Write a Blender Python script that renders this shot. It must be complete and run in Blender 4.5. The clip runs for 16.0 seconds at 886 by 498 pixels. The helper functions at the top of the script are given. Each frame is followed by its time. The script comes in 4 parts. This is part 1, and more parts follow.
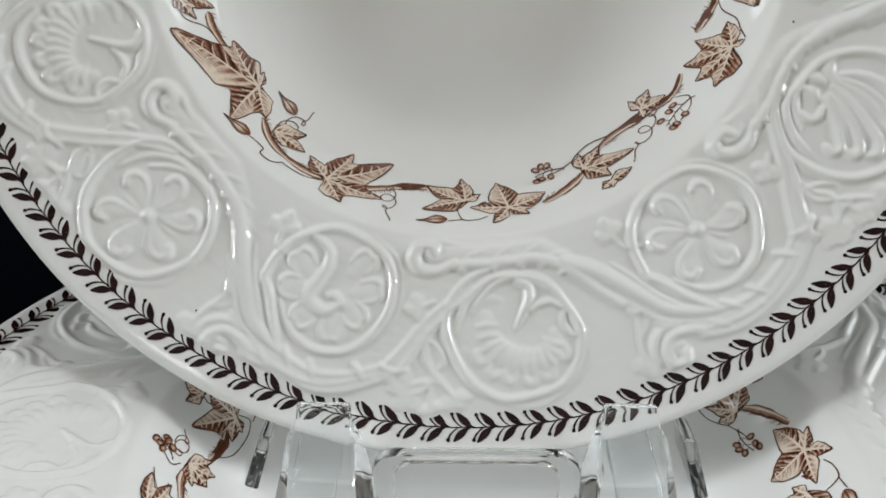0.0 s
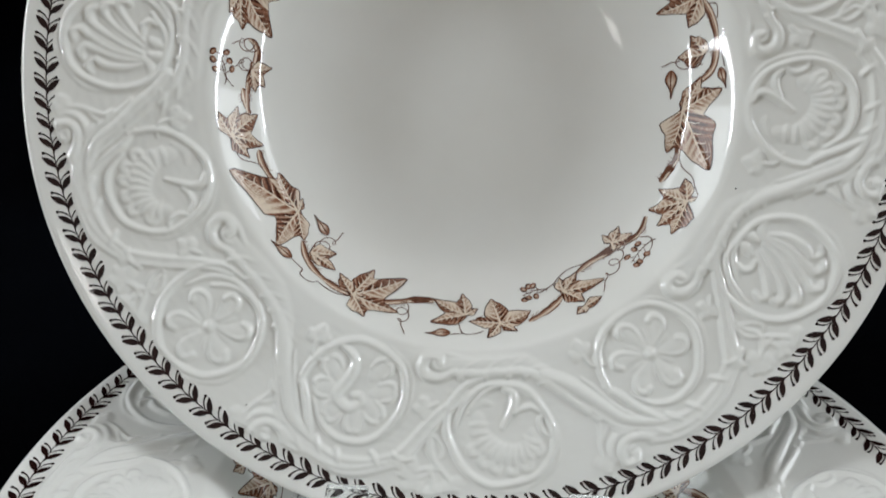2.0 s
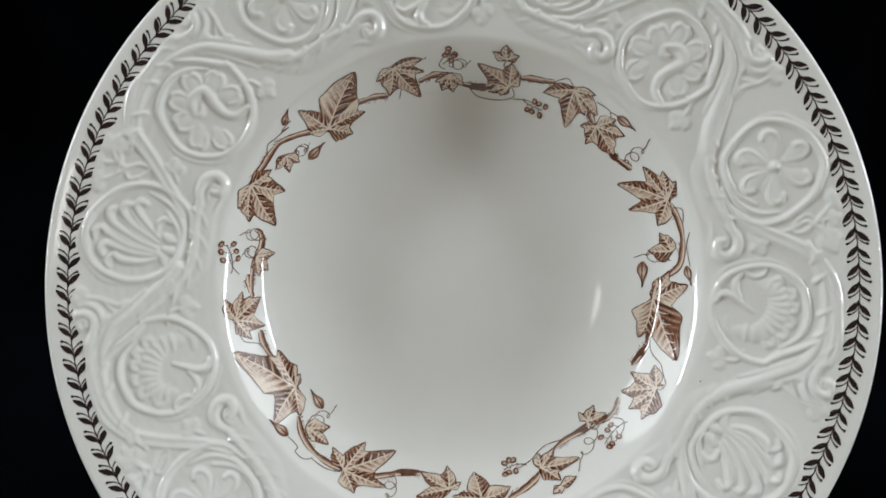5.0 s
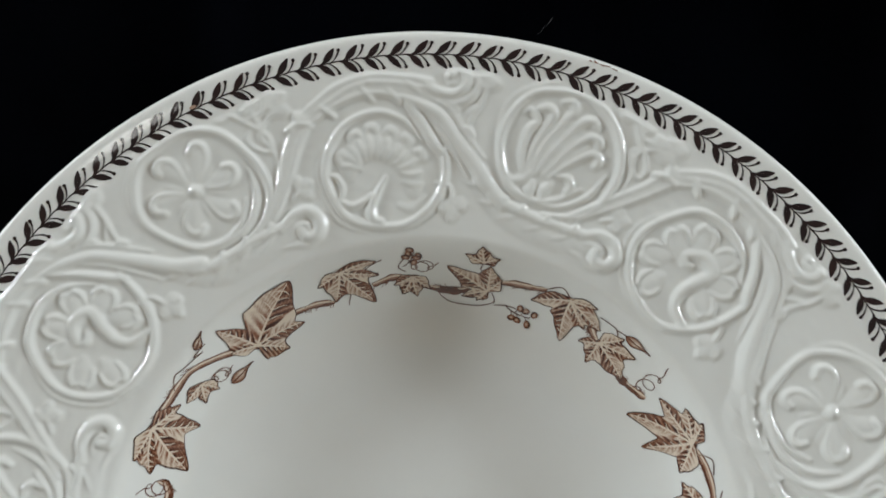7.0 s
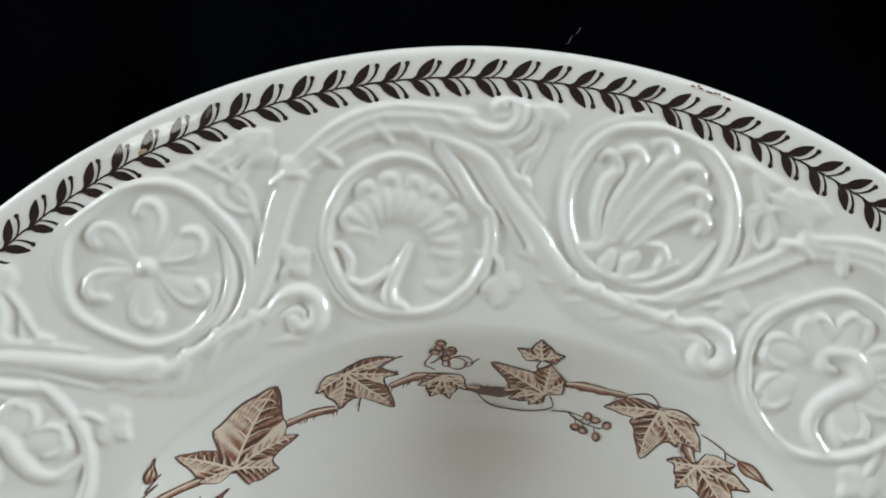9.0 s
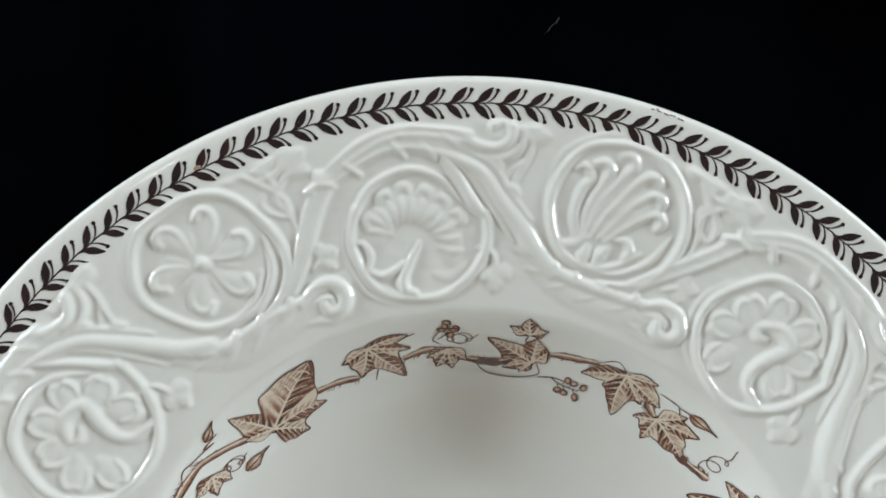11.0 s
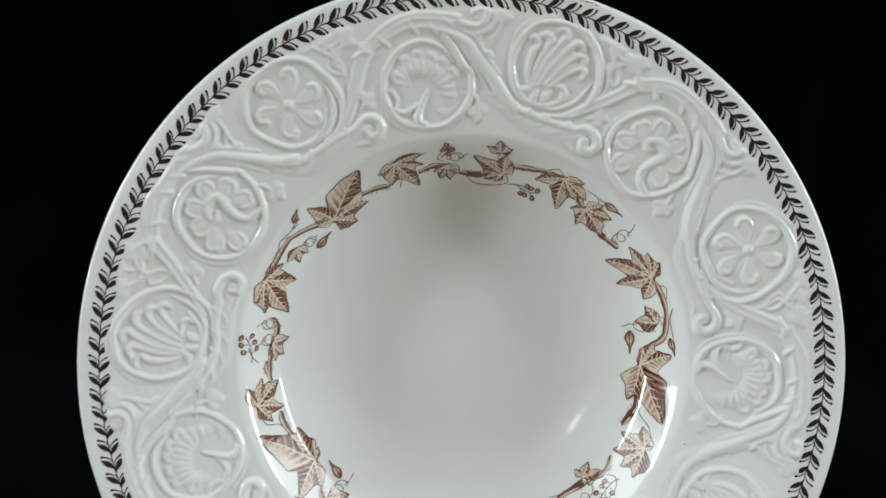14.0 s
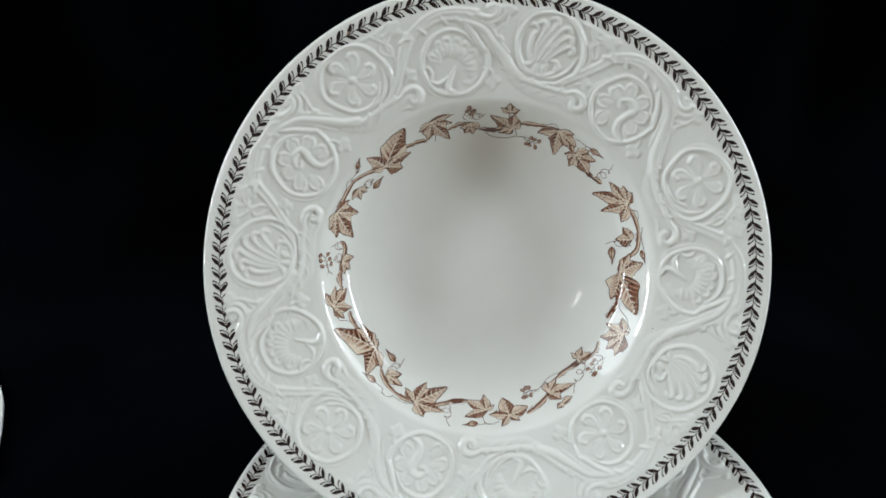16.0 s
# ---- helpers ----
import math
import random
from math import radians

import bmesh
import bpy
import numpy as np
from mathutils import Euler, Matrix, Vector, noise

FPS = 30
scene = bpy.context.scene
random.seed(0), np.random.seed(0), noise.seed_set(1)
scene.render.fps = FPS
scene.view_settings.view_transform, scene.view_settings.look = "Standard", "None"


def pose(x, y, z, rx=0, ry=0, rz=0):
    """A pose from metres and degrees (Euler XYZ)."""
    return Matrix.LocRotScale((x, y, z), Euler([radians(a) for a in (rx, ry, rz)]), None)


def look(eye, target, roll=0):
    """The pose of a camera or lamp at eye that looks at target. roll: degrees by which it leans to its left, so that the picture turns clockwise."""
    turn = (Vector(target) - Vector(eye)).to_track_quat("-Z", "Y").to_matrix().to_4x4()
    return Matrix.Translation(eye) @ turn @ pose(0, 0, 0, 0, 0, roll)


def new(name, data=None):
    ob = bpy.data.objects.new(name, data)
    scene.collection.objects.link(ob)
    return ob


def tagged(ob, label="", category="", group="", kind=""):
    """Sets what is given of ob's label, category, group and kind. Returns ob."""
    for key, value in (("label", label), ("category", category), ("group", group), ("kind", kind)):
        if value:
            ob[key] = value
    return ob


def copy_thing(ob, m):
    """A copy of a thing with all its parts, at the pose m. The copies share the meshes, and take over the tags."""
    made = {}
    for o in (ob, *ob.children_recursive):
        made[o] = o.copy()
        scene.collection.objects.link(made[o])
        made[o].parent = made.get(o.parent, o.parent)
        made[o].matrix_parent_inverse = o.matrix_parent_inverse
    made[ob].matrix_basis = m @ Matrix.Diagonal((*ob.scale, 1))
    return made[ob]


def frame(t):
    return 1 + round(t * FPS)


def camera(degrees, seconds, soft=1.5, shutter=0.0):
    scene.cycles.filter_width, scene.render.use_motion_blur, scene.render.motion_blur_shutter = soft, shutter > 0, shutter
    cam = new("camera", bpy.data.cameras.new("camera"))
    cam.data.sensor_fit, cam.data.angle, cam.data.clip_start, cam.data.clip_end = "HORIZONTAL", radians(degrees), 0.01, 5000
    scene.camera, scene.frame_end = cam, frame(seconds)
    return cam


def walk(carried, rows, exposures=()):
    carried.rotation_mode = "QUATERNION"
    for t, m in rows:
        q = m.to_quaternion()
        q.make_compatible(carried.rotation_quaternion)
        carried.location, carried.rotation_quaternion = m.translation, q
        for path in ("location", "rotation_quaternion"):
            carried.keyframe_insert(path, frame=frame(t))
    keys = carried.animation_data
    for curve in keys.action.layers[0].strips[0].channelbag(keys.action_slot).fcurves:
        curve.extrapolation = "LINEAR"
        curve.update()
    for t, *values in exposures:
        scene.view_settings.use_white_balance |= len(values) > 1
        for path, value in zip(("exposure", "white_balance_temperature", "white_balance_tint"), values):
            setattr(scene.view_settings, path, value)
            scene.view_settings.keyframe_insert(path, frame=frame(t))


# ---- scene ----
cam = camera(61.98, 16.0, soft=1.75, shutter=0.35)
ROWS = [
    (0.0, -0.0005, -0.1692, 0.1273, 64.86, 0.65, 1.38),
    (0.5, 0.0002, -0.1725, 0.1364, 63.74, 0.48, 1.92),
    (1.0, -0.0003, -0.1763, 0.1469, 62.70, -0.02, 2.04),
    (1.5, -0.0019, -0.1794, 0.1590, 62.47, -0.83, 1.90),
    (2.0, -0.0037, -0.1882, 0.1749, 63.33, -1.56, 1.77),
    (2.5, -0.0049, -0.1859, 0.1836, 64.20, -1.88, 1.60),
    (3.0, -0.0051, -0.1896, 0.1915, 65.57, -2.01, 1.60),
    (3.5, -0.0045, -0.1927, 0.1985, 66.58, -1.97, 1.88),
    (6.0, 0.0005, -0.1634, 0.2322, 67.21, -2.71, 1.93),
    (6.5, 0.0020, -0.1410, 0.2397, 68.78, -2.02, 2.05),
    (7.0, 0.0012, -0.1224, 0.2456, 70.38, -2.68, 1.19),
    (7.5, -0.0012, -0.1034, 0.2438, 70.04, -2.59, 1.53),
    (8.0, -0.0031, -0.0872, 0.2385, 69.88, -2.85, 1.75),
    (8.5, -0.0051, -0.0808, 0.2391, 71.00, -2.30, 2.53),
    (9.0, -0.0066, -0.0744, 0.2435, 71.02, -2.51, 1.39),
    (11.5, -0.0132, -0.1059, 0.2573, 67.03, -2.39, -0.42),
    (12.0, -0.0146, -0.1178, 0.2578, 65.58, -2.35, -0.56),
    (12.5, -0.0153, -0.1385, 0.2624, 65.88, -2.75, -0.94),
    (13.0, -0.0149, -0.1521, 0.2623, 64.52, -2.50, -1.37),
    (13.5, -0.0145, -0.1624, 0.2605, 63.43, -2.37, -2.15),
    (14.0, -0.0151, -0.1835, 0.2638, 63.01, -1.64, -1.18),
    (14.5, -0.0162, -0.2020, 0.2673, 63.17, -1.08, -0.23),
    (15.0, -0.0180, -0.2257, 0.2749, 62.74, -0.65, 0.24),
    (15.5, -0.0203, -0.2432, 0.2804, 62.05, -0.68, -0.46),
    (16.0, -0.0227, -0.2613, 0.2854, 61.07, -0.01, -0.80),
]
walk(cam, [(t, pose(x, y, z, rx, ry, rz)) for t, x, y, z, rx, ry, rz in ROWS],
     exposures=[(0, -0.43, 6590, 12), (2, -0.46, 6540, 11), (3.5, -0.43, 6540, 11), (6, -0.35, 6520, 10), (7.5, -0.29, 6450, 8.5), (9, -0.09, 6395, 8), (12.5, -0.03, 6370, 7.7), (14.5, -0.25, 6365, 7.6), (16, -0.23, 6365, 7.6)])

LEAN_BACK = 25.2          # degrees by which the displayed plate leans back
PLATE_R = 0.1175          # radius of a rim soup plate, 23.5 cm across
RIM_H = 0.038             # height of a plate's rim edge above its foot
HUB_Z = 0.130             # height of the displayed plate's rim centre

# ---- world, lights, exposure ----
world = bpy.data.worlds.new("world")
scene.world = world
world.use_nodes = True
wbg = world.node_tree.nodes["Background"]
wbg.inputs[0].default_value = (0.75, 0.85, 1.0, 1)
wbg.inputs[1].default_value = 0.15


def area_lamp(name, eye, target, w, h, watts, color):
    data = bpy.data.lights.new(name, "AREA")
    data.shape, data.size, data.size_y, data.energy, data.color = "RECTANGLE", w, h, watts, color
    ob = new(name, data)
    ob.matrix_world = look(eye, target)
    return ob


# unseen panels added as a bright patch of ceiling, fading towards its edges
for depth in (0.6, 0.8, 1.0, 1.25, 1.5):
    area_lamp("overhead_fill_light", (0.0, -0.30, 1.68 + 0.004 * depth), (0, -0.26, 0.0), 2.2 + 0.6 * depth, depth, 1.9, (1.0, 0.98, 0.955))
# unseen side fills, added to light the rim at a grazing angle
area_lamp("side_fill_right", (1.95, 0.16, 0.76), (0, -0.1, 0.2), 1.1, 1.8, 38, (0.88, 0.95, 1.0))
area_lamp("side_fill_left", (-1.95, 0.16, 0.76), (0, -0.1, 0.2), 1.1, 1.8, 37, (0.88, 0.95, 1.0))
area_lamp("window_light_right", (1.85, -0.40, 0.66), (0, 0, 0.1), 0.16, 0.95, 20, (0.86, 0.94, 1.0))
area_lamp("window_light_left", (-1.85, -0.40, 0.66), (0, 0, 0.1), 0.16, 0.95, 20, (0.86, 0.94, 1.0))
# small unseen source, added to put the bright spot in the plate's well
area_lamp("well_glint_light", (-0.34, -1.12, 0.70), (0, 0, 0.1), 0.10, 0.08, 0.18, (1.0, 0.98, 0.95))


# ---- materials ----
def material(name, color, rough, metal=0.0, **extra):
    m = bpy.data.materials.new(name)
    m.use_nodes = True
    b = m.node_tree.nodes["Principled BSDF"]
    b.inputs["Base Color"].default_value = (*color, 1)
    b.inputs["Roughness"].default_value = rough
    b.inputs["Metallic"].default_value = metal
    for key, value in extra.items():
        b.inputs[key.replace("_", " ")].default_value = value
    return m


def node(m, kind, **props):
    n = m.node_tree.nodes.new(kind)
    for key, value in props.items():
        n.inputs[key.replace("_", " ")].default_value = value
    return n


def link(m, a, b):
    m.node_tree.links.new(a, b)


def mottled(m, c1, c2, scale, detail=4.0):
    """Two tones of one colour, mixed by a noise of that scale."""
    b = m.node_tree.nodes["Principled BSDF"]
    tc = node(m, "ShaderNodeTexCoord")
    n = node(m, "ShaderNodeTexNoise", Scale=scale, Detail=detail)
    link(m, tc.outputs["Object"], n.inputs["Vector"])
    ramp = node(m, "ShaderNodeValToRGB")
    ramp.color_ramp.elements[0].position, ramp.color_ramp.elements[1].position = 0.35, 0.65
    ramp.color_ramp.elements[0].color, ramp.color_ramp.elements[1].color = (*c1, 1), (*c2, 1)
    link(m, n.outputs["Fac"], ramp.inputs["Fac"])
    link(m, ramp.outputs["Color"], b.inputs["Base Color"])
    return tc, n, b


def relief(m, tc, b, scale, depth, detail=2.0):
    n = node(m, "ShaderNodeTexNoise", Scale=scale, Detail=detail)
    link(m, tc.outputs["Object"], n.inputs["Vector"])
    bump = node(m, "ShaderNodeBump", Strength=1.0, Distance=depth)
    link(m, n.outputs["Fac"], bump.inputs["Height"])
    link(m, bump.outputs["Normal"], b.inputs["Normal"])


glaze = material("cream_glaze", (0.77, 0.78, 0.75), 0.06)
tc, n, b = mottled(glaze, (0.745, 0.745, 0.71), (0.775, 0.78, 0.75), 30)
relief(glaze, tc, b, 160, 0.00003)
mr = node(glaze, "ShaderNodeMapRange", To_Min=0.03, To_Max=0.07)
link(glaze, n.outputs["Fac"], mr.inputs["Value"])
link(glaze, mr.outputs["Result"], b.inputs["Roughness"])


def print_material(name, dark, mid, pale):
    """Underglaze print: tone of the transfer read from the mesh, broken by a fine stipple."""
    m = material(name, mid, 0.05)
    b = m.node_tree.nodes["Principled BSDF"]
    at = m.node_tree.nodes.new("ShaderNodeAttribute")
    at.attribute_name = "tone"
    tc = node(m, "ShaderNodeTexCoord")
    n = node(m, "ShaderNodeTexNoise", Scale=900, Detail=3)
    link(m, tc.outputs["Object"], n.inputs["Vector"])
    mix = m.node_tree.nodes.new("ShaderNodeMath")
    mix.operation = "MULTIPLY_ADD"
    mix.inputs[1].default_value = 0.35
    link(m, n.outputs["Fac"], mix.inputs[0])
    link(m, at.outputs["Fac"], mix.inputs[2])
    ramp = node(m, "ShaderNodeValToRGB")
    e = ramp.color_ramp.elements
    e[0].position, e[0].color = 0.18, (*dark, 1)
    e[1].position, e[1].color = 1.1, (*pale, 1)
    k = e.new(0.6)
    k.color = (*mid, 1)
    link(m, mix.outputs[0], ramp.inputs["Fac"])
    link(m, ramp.outputs["Color"], b.inputs["Base Color"])
    return m


sepia = print_material("sepia_print", (0.045, 0.014, 0.008), (0.25, 0.105, 0.058), (0.69, 0.585, 0.47))
umber = print_material("umber_print", (0.012, 0.004, 0.004), (0.03, 0.011, 0.009), (0.07, 0.03, 0.025))
acrylic = material("clear_acrylic", (0.97, 0.985, 0.985), 0.03, Transmission_Weight=1.0, IOR=1.49)
tc = node(acrylic, "ShaderNodeTexCoord")
stretch = node(acrylic, "ShaderNodeMapping", Scale=(1.0, 1.0, 0.2))
link(acrylic, tc.outputs["Object"], stretch.inputs["Vector"])
n = node(acrylic, "ShaderNodeTexNoise", Scale=260, Detail=2)
link(acrylic, stretch.outputs["Vector"], n.inputs["Vector"])
bump = node(acrylic, "ShaderNodeBump", Strength=1.0, Distance=0.00003)
link(acrylic, n.outputs["Fac"], bump.inputs["Height"])
link(acrylic, bump.outputs["Normal"], acrylic.node_tree.nodes["Principled BSDF"].inputs["Normal"])
velvet = material("black_cloth", (0.004, 0.004, 0.005), 0.95, Specular_IOR_Level=0.01)
tc, n, b = mottled(velvet, (0.0001, 0.0001, 0.00015), (0.0010, 0.0014, 0.0024), 5)
relief(velvet, tc, b, 900, 0.0004)
paint = material("wall_paint", (0.40, 0.39, 0.37), 0.8)
tc, n, b = mottled(paint, (0.37, 0.36, 0.34), (0.42, 0.41, 0.39), 3)
oak = material("oak_boards", (0.40, 0.29, 0.18), 0.5)
tc, n, b = mottled(oak, (0.34, 0.24, 0.14), (0.44, 0.32, 0.20), 9)
card = material("white_card", (0.8, 0.82, 0.8), 0.6)
tc, n, b = mottled(card, (0.76, 0.79, 0.77), (0.82, 0.83, 0.81), 20)


# ---- building helpers ----
def part(name, mesh, mat, parent=None, label=""):
    ob = new(name, mesh)
    if mat:
        mesh.materials.append(mat)
    if parent:
        ob.parent = parent
    return tagged(ob, label)


def mesh_of(verts, quads, tone=None, smooth=True):
    """A mesh from arrays of places and quads (a triangle repeats its last corner)."""
    me = bpy.data.meshes.new("mesh")
    verts = np.asarray(verts, float)
    faces = [tuple(int(i) for i in q) if q[2] != q[3] else tuple(int(i) for i in q[:3]) for q in quads]
    me.from_pydata([tuple(v) for v in verts], [], faces)
    if tone is not None:
        at = me.attributes.new("tone", "FLOAT", "POINT")
        at.data.foreach_set("value", np.asarray(tone, np.float32))
    if smooth:
        me.polygons.foreach_set("use_smooth", [True] * len(me.polygons))
    me.update()
    return me


def grid_quads(rows, cols, closed=True):
    """Quads of a grid of rows x cols numbered row by row; closed: the columns run round."""
    i, j = np.meshgrid(np.arange(rows - 1), np.arange(cols if closed else cols - 1), indexing="ij")
    k = (j + 1) % cols
    return np.stack([i * cols + j, i * cols + k, (i + 1) * cols + k, (i + 1) * cols + j], -1).reshape(-1, 4)


def box(bm, x0, x1, y0, y1, z0, z1):
    v = [bm.verts.new(p) for p in ((x0, y0, z0), (x1, y0, z0), (x1, y1, z0), (x0, y1, z0), (x0, y0, z1), (x1, y0, z1), (x1, y1, z1), (x0, y1, z1))]
    for f in ((3, 2, 1, 0), (4, 5, 6, 7), (0, 1, 5, 4), (1, 2, 6, 5), (2, 3, 7, 6), (3, 0, 4, 7)):
        bm.faces.new([v[i] for i in f])


def finish(bm, bevel=0.0, segments=2):
    if bevel:
        bmesh.ops.bevel(bm, geom=bm.edges[:], offset=bevel, segments=segments, affect="EDGES", profile=0.5)
    bmesh.ops.recalc_face_normals(bm, faces=bm.faces[:])
    me = bpy.data.meshes.new("mesh")
    bm.to_mesh(me)
    bm.free()
    return me


def spline(points, per=12, closed=False):
    """Catmull-Rom through the points."""
    p = np.asarray(points, float)
    m = len(p)
    out = []
    for i in range(m if closed else m - 1):
        if closed:
            a, b, c, d = (p[(i + k) % m] for k in (-1, 0, 1, 2))
        else:
            a, b, c, d = p[max(i - 1, 0)], p[i], p[i + 1], p[min(i + 2, m - 1)]
        for t in np.arange(per) / per:
            out.append(0.5 * (2 * b + (c - a) * t + (2 * a - 5 * b + 4 * c - d) * t * t + (3 * b - a - 3 * c + d) * t ** 3))
    if not closed:
        out.append(p[-1])
    return np.array(out)


# ---- the plate's shape ----
PROFILE_R = np.array([0, 0.1, 0.2, 0.28, 0.34, 0.40, 0.45, 0.49, 0.505, 0.52, 0.590, 0.603, 0.612, 0.64, 0.70, 0.80, 0.90, 0.96, 0.985, 1.0])
PROFILE_Z = np.array([-30.4, -30.45, -30.7, -30.9, -30.6, -29.0, -26.4, -23.9, -22.8, -21.4, -11.6, -10.1, -9.4, -8.6, -7.2, -4.7, -2.2, -0.6, -0.1, 0]) / 1000
FINE_R = np.linspace(0, 1, 1201)
FINE_Z = np.interp(FINE_R, PROFILE_R, PROFILE_Z)
blend_lo, blend_hi = 30, 1185
for _ in range(3):
    soft_z = np.convolve(np.pad(FINE_Z, 5, mode="edge"), np.ones(11) / 11, "valid")
    FINE_Z[blend_lo:blend_hi] = soft_z[blend_lo:blend_hi]
for _ in range(4):
    wide_z = np.convolve(np.pad(FINE_Z, 40, mode="reflect"), np.ones(81) / 81, "valid")
    inward = np.clip((0.47 - FINE_R) / 0.08, 0, 1)
    FINE_Z = FINE_Z + (wide_z - FINE_Z) * inward
FINE_S = np.concatenate([[0], np.cumsum(np.hypot(np.diff(FINE_R) * PLATE_R, np.diff(FINE_Z)))])


def on_plate(r, th, lift):
    """Places on the face of a plate at the fraction r of its radius and the angle th (radians), lifted off it."""
    z = np.interp(r, FINE_R, FINE_Z) + lift
    return np.stack([r * PLATE_R * np.cos(th), r * PLATE_R * np.sin(th), z], -1)


def beside(r0, th0, u, v, lift):
    """Places u metres counter-clockwise of and v metres outward of (r0, th0), along the surface."""
    r = np.interp(np.interp(r0, FINE_R, FINE_S) + v, FINE_S, FINE_R)
    return on_plate(r, th0 + u / (np.maximum(r, 0.05) * PLATE_R), lift)


MEDALLIONS = 14
# angle in degrees and share of the plate's radius; even ones stand further out than odd ones
PLACES = [(-134.9, 0.812), (-108.7, 0.745), (-82.9, 0.798), (-54.8, 0.728), (-29.0, 0.800), (-2.7, 0.730), (23.1, 0.806),
          (50.2, 0.738), (75.0, 0.819), (99.5, 0.739), (125.4, 0.822), (149.8, 0.752), (175.7, 0.806), (-160.1, 0.749)]
KINDS = "rosette blossom fan rosette lily fan rosette blossom lily fan rosette blossom lily fan".split()


def medallion_place(i):
    return radians(PLACES[i][0]), PLACES[i][1]


class Embossing:
    """Heights of the moulded ornament over a polar grid of the rim."""

    def __init__(self, rs, ths):
        self.rs, self.ths = rs, ths
        self.h = np.zeros((len(rs), len(ths)))
        self.x = rs[:, None] * PLATE_R * np.cos(ths)[None]
        self.y = rs[:, None] * PLATE_R * np.sin(ths)[None]

    def stroke(self, pts, width, height, taper=(1, 1), ridge=1.0, add=False):
        """A rounded cord along pts (metres in the plate's plane), tapering from end to end."""
        pts = np.asarray(pts, float)
        m = len(pts)
        k = np.interp(np.linspace(0, 1, m), np.linspace(0, 1, len(taper)), taper)
        reach = width * 1.3
        for lo in range(0, m, 12):
            seg, kk = pts[lo:lo + 13], k[lo:lo + 13]
            c = seg.mean(0)
            rad = np.hypot(*(seg - c).T).max() + reach
            rc, tc = np.hypot(*c), math.atan2(c[1], c[0])
            ri = np.where(np.abs(self.rs * PLATE_R - rc) < rad)[0]
            if not len(ri):
                continue
            half = min(math.pi, rad / max(rc - rad, 0.02))
            d = (self.ths - tc + math.pi) % (2 * math.pi) - math.pi
            ti = np.where(np.abs(d) < half)[0]
            ix = np.ix_(ri, ti)
            gx, gy = self.x[ix], self.y[ix]
            best = np.zeros(gx.shape)
            for (ax, ay), (bx, by), ka, kb in zip(seg[:-1], seg[1:], kk[:-1], kk[1:]):
                dx, dy = bx - ax, by - ay
                L = dx * dx + dy * dy + 1e-12
                t = np.clip(((gx - ax) * dx + (gy - ay) * dy) / L, 0, 1)
                w = width * np.maximum(ka + (kb - ka) * t, 0.05)
                q = np.hypot(gx - ax - t * dx, gy - ay - t * dy) / w
                best = np.maximum(best, np.where(q < 1, (1 - q * q) ** ridge, 0) * height * np.sqrt(ka + (kb - ka) * t))
            self.h[ix] = self.h[ix] + best if add else np.maximum(self.h[ix], best)

    def bump(self, c, a, bb, turn, height, add=False):
        """A rounded boss with half-axes a, bb, turned by that angle."""
        self.stroke([c + np.array([math.cos(turn), math.sin(turn)]) * (a - bb) * s for s in (-1, 0, 1)], bb, height, (0.75, 1, 0.75), 1.0, add)


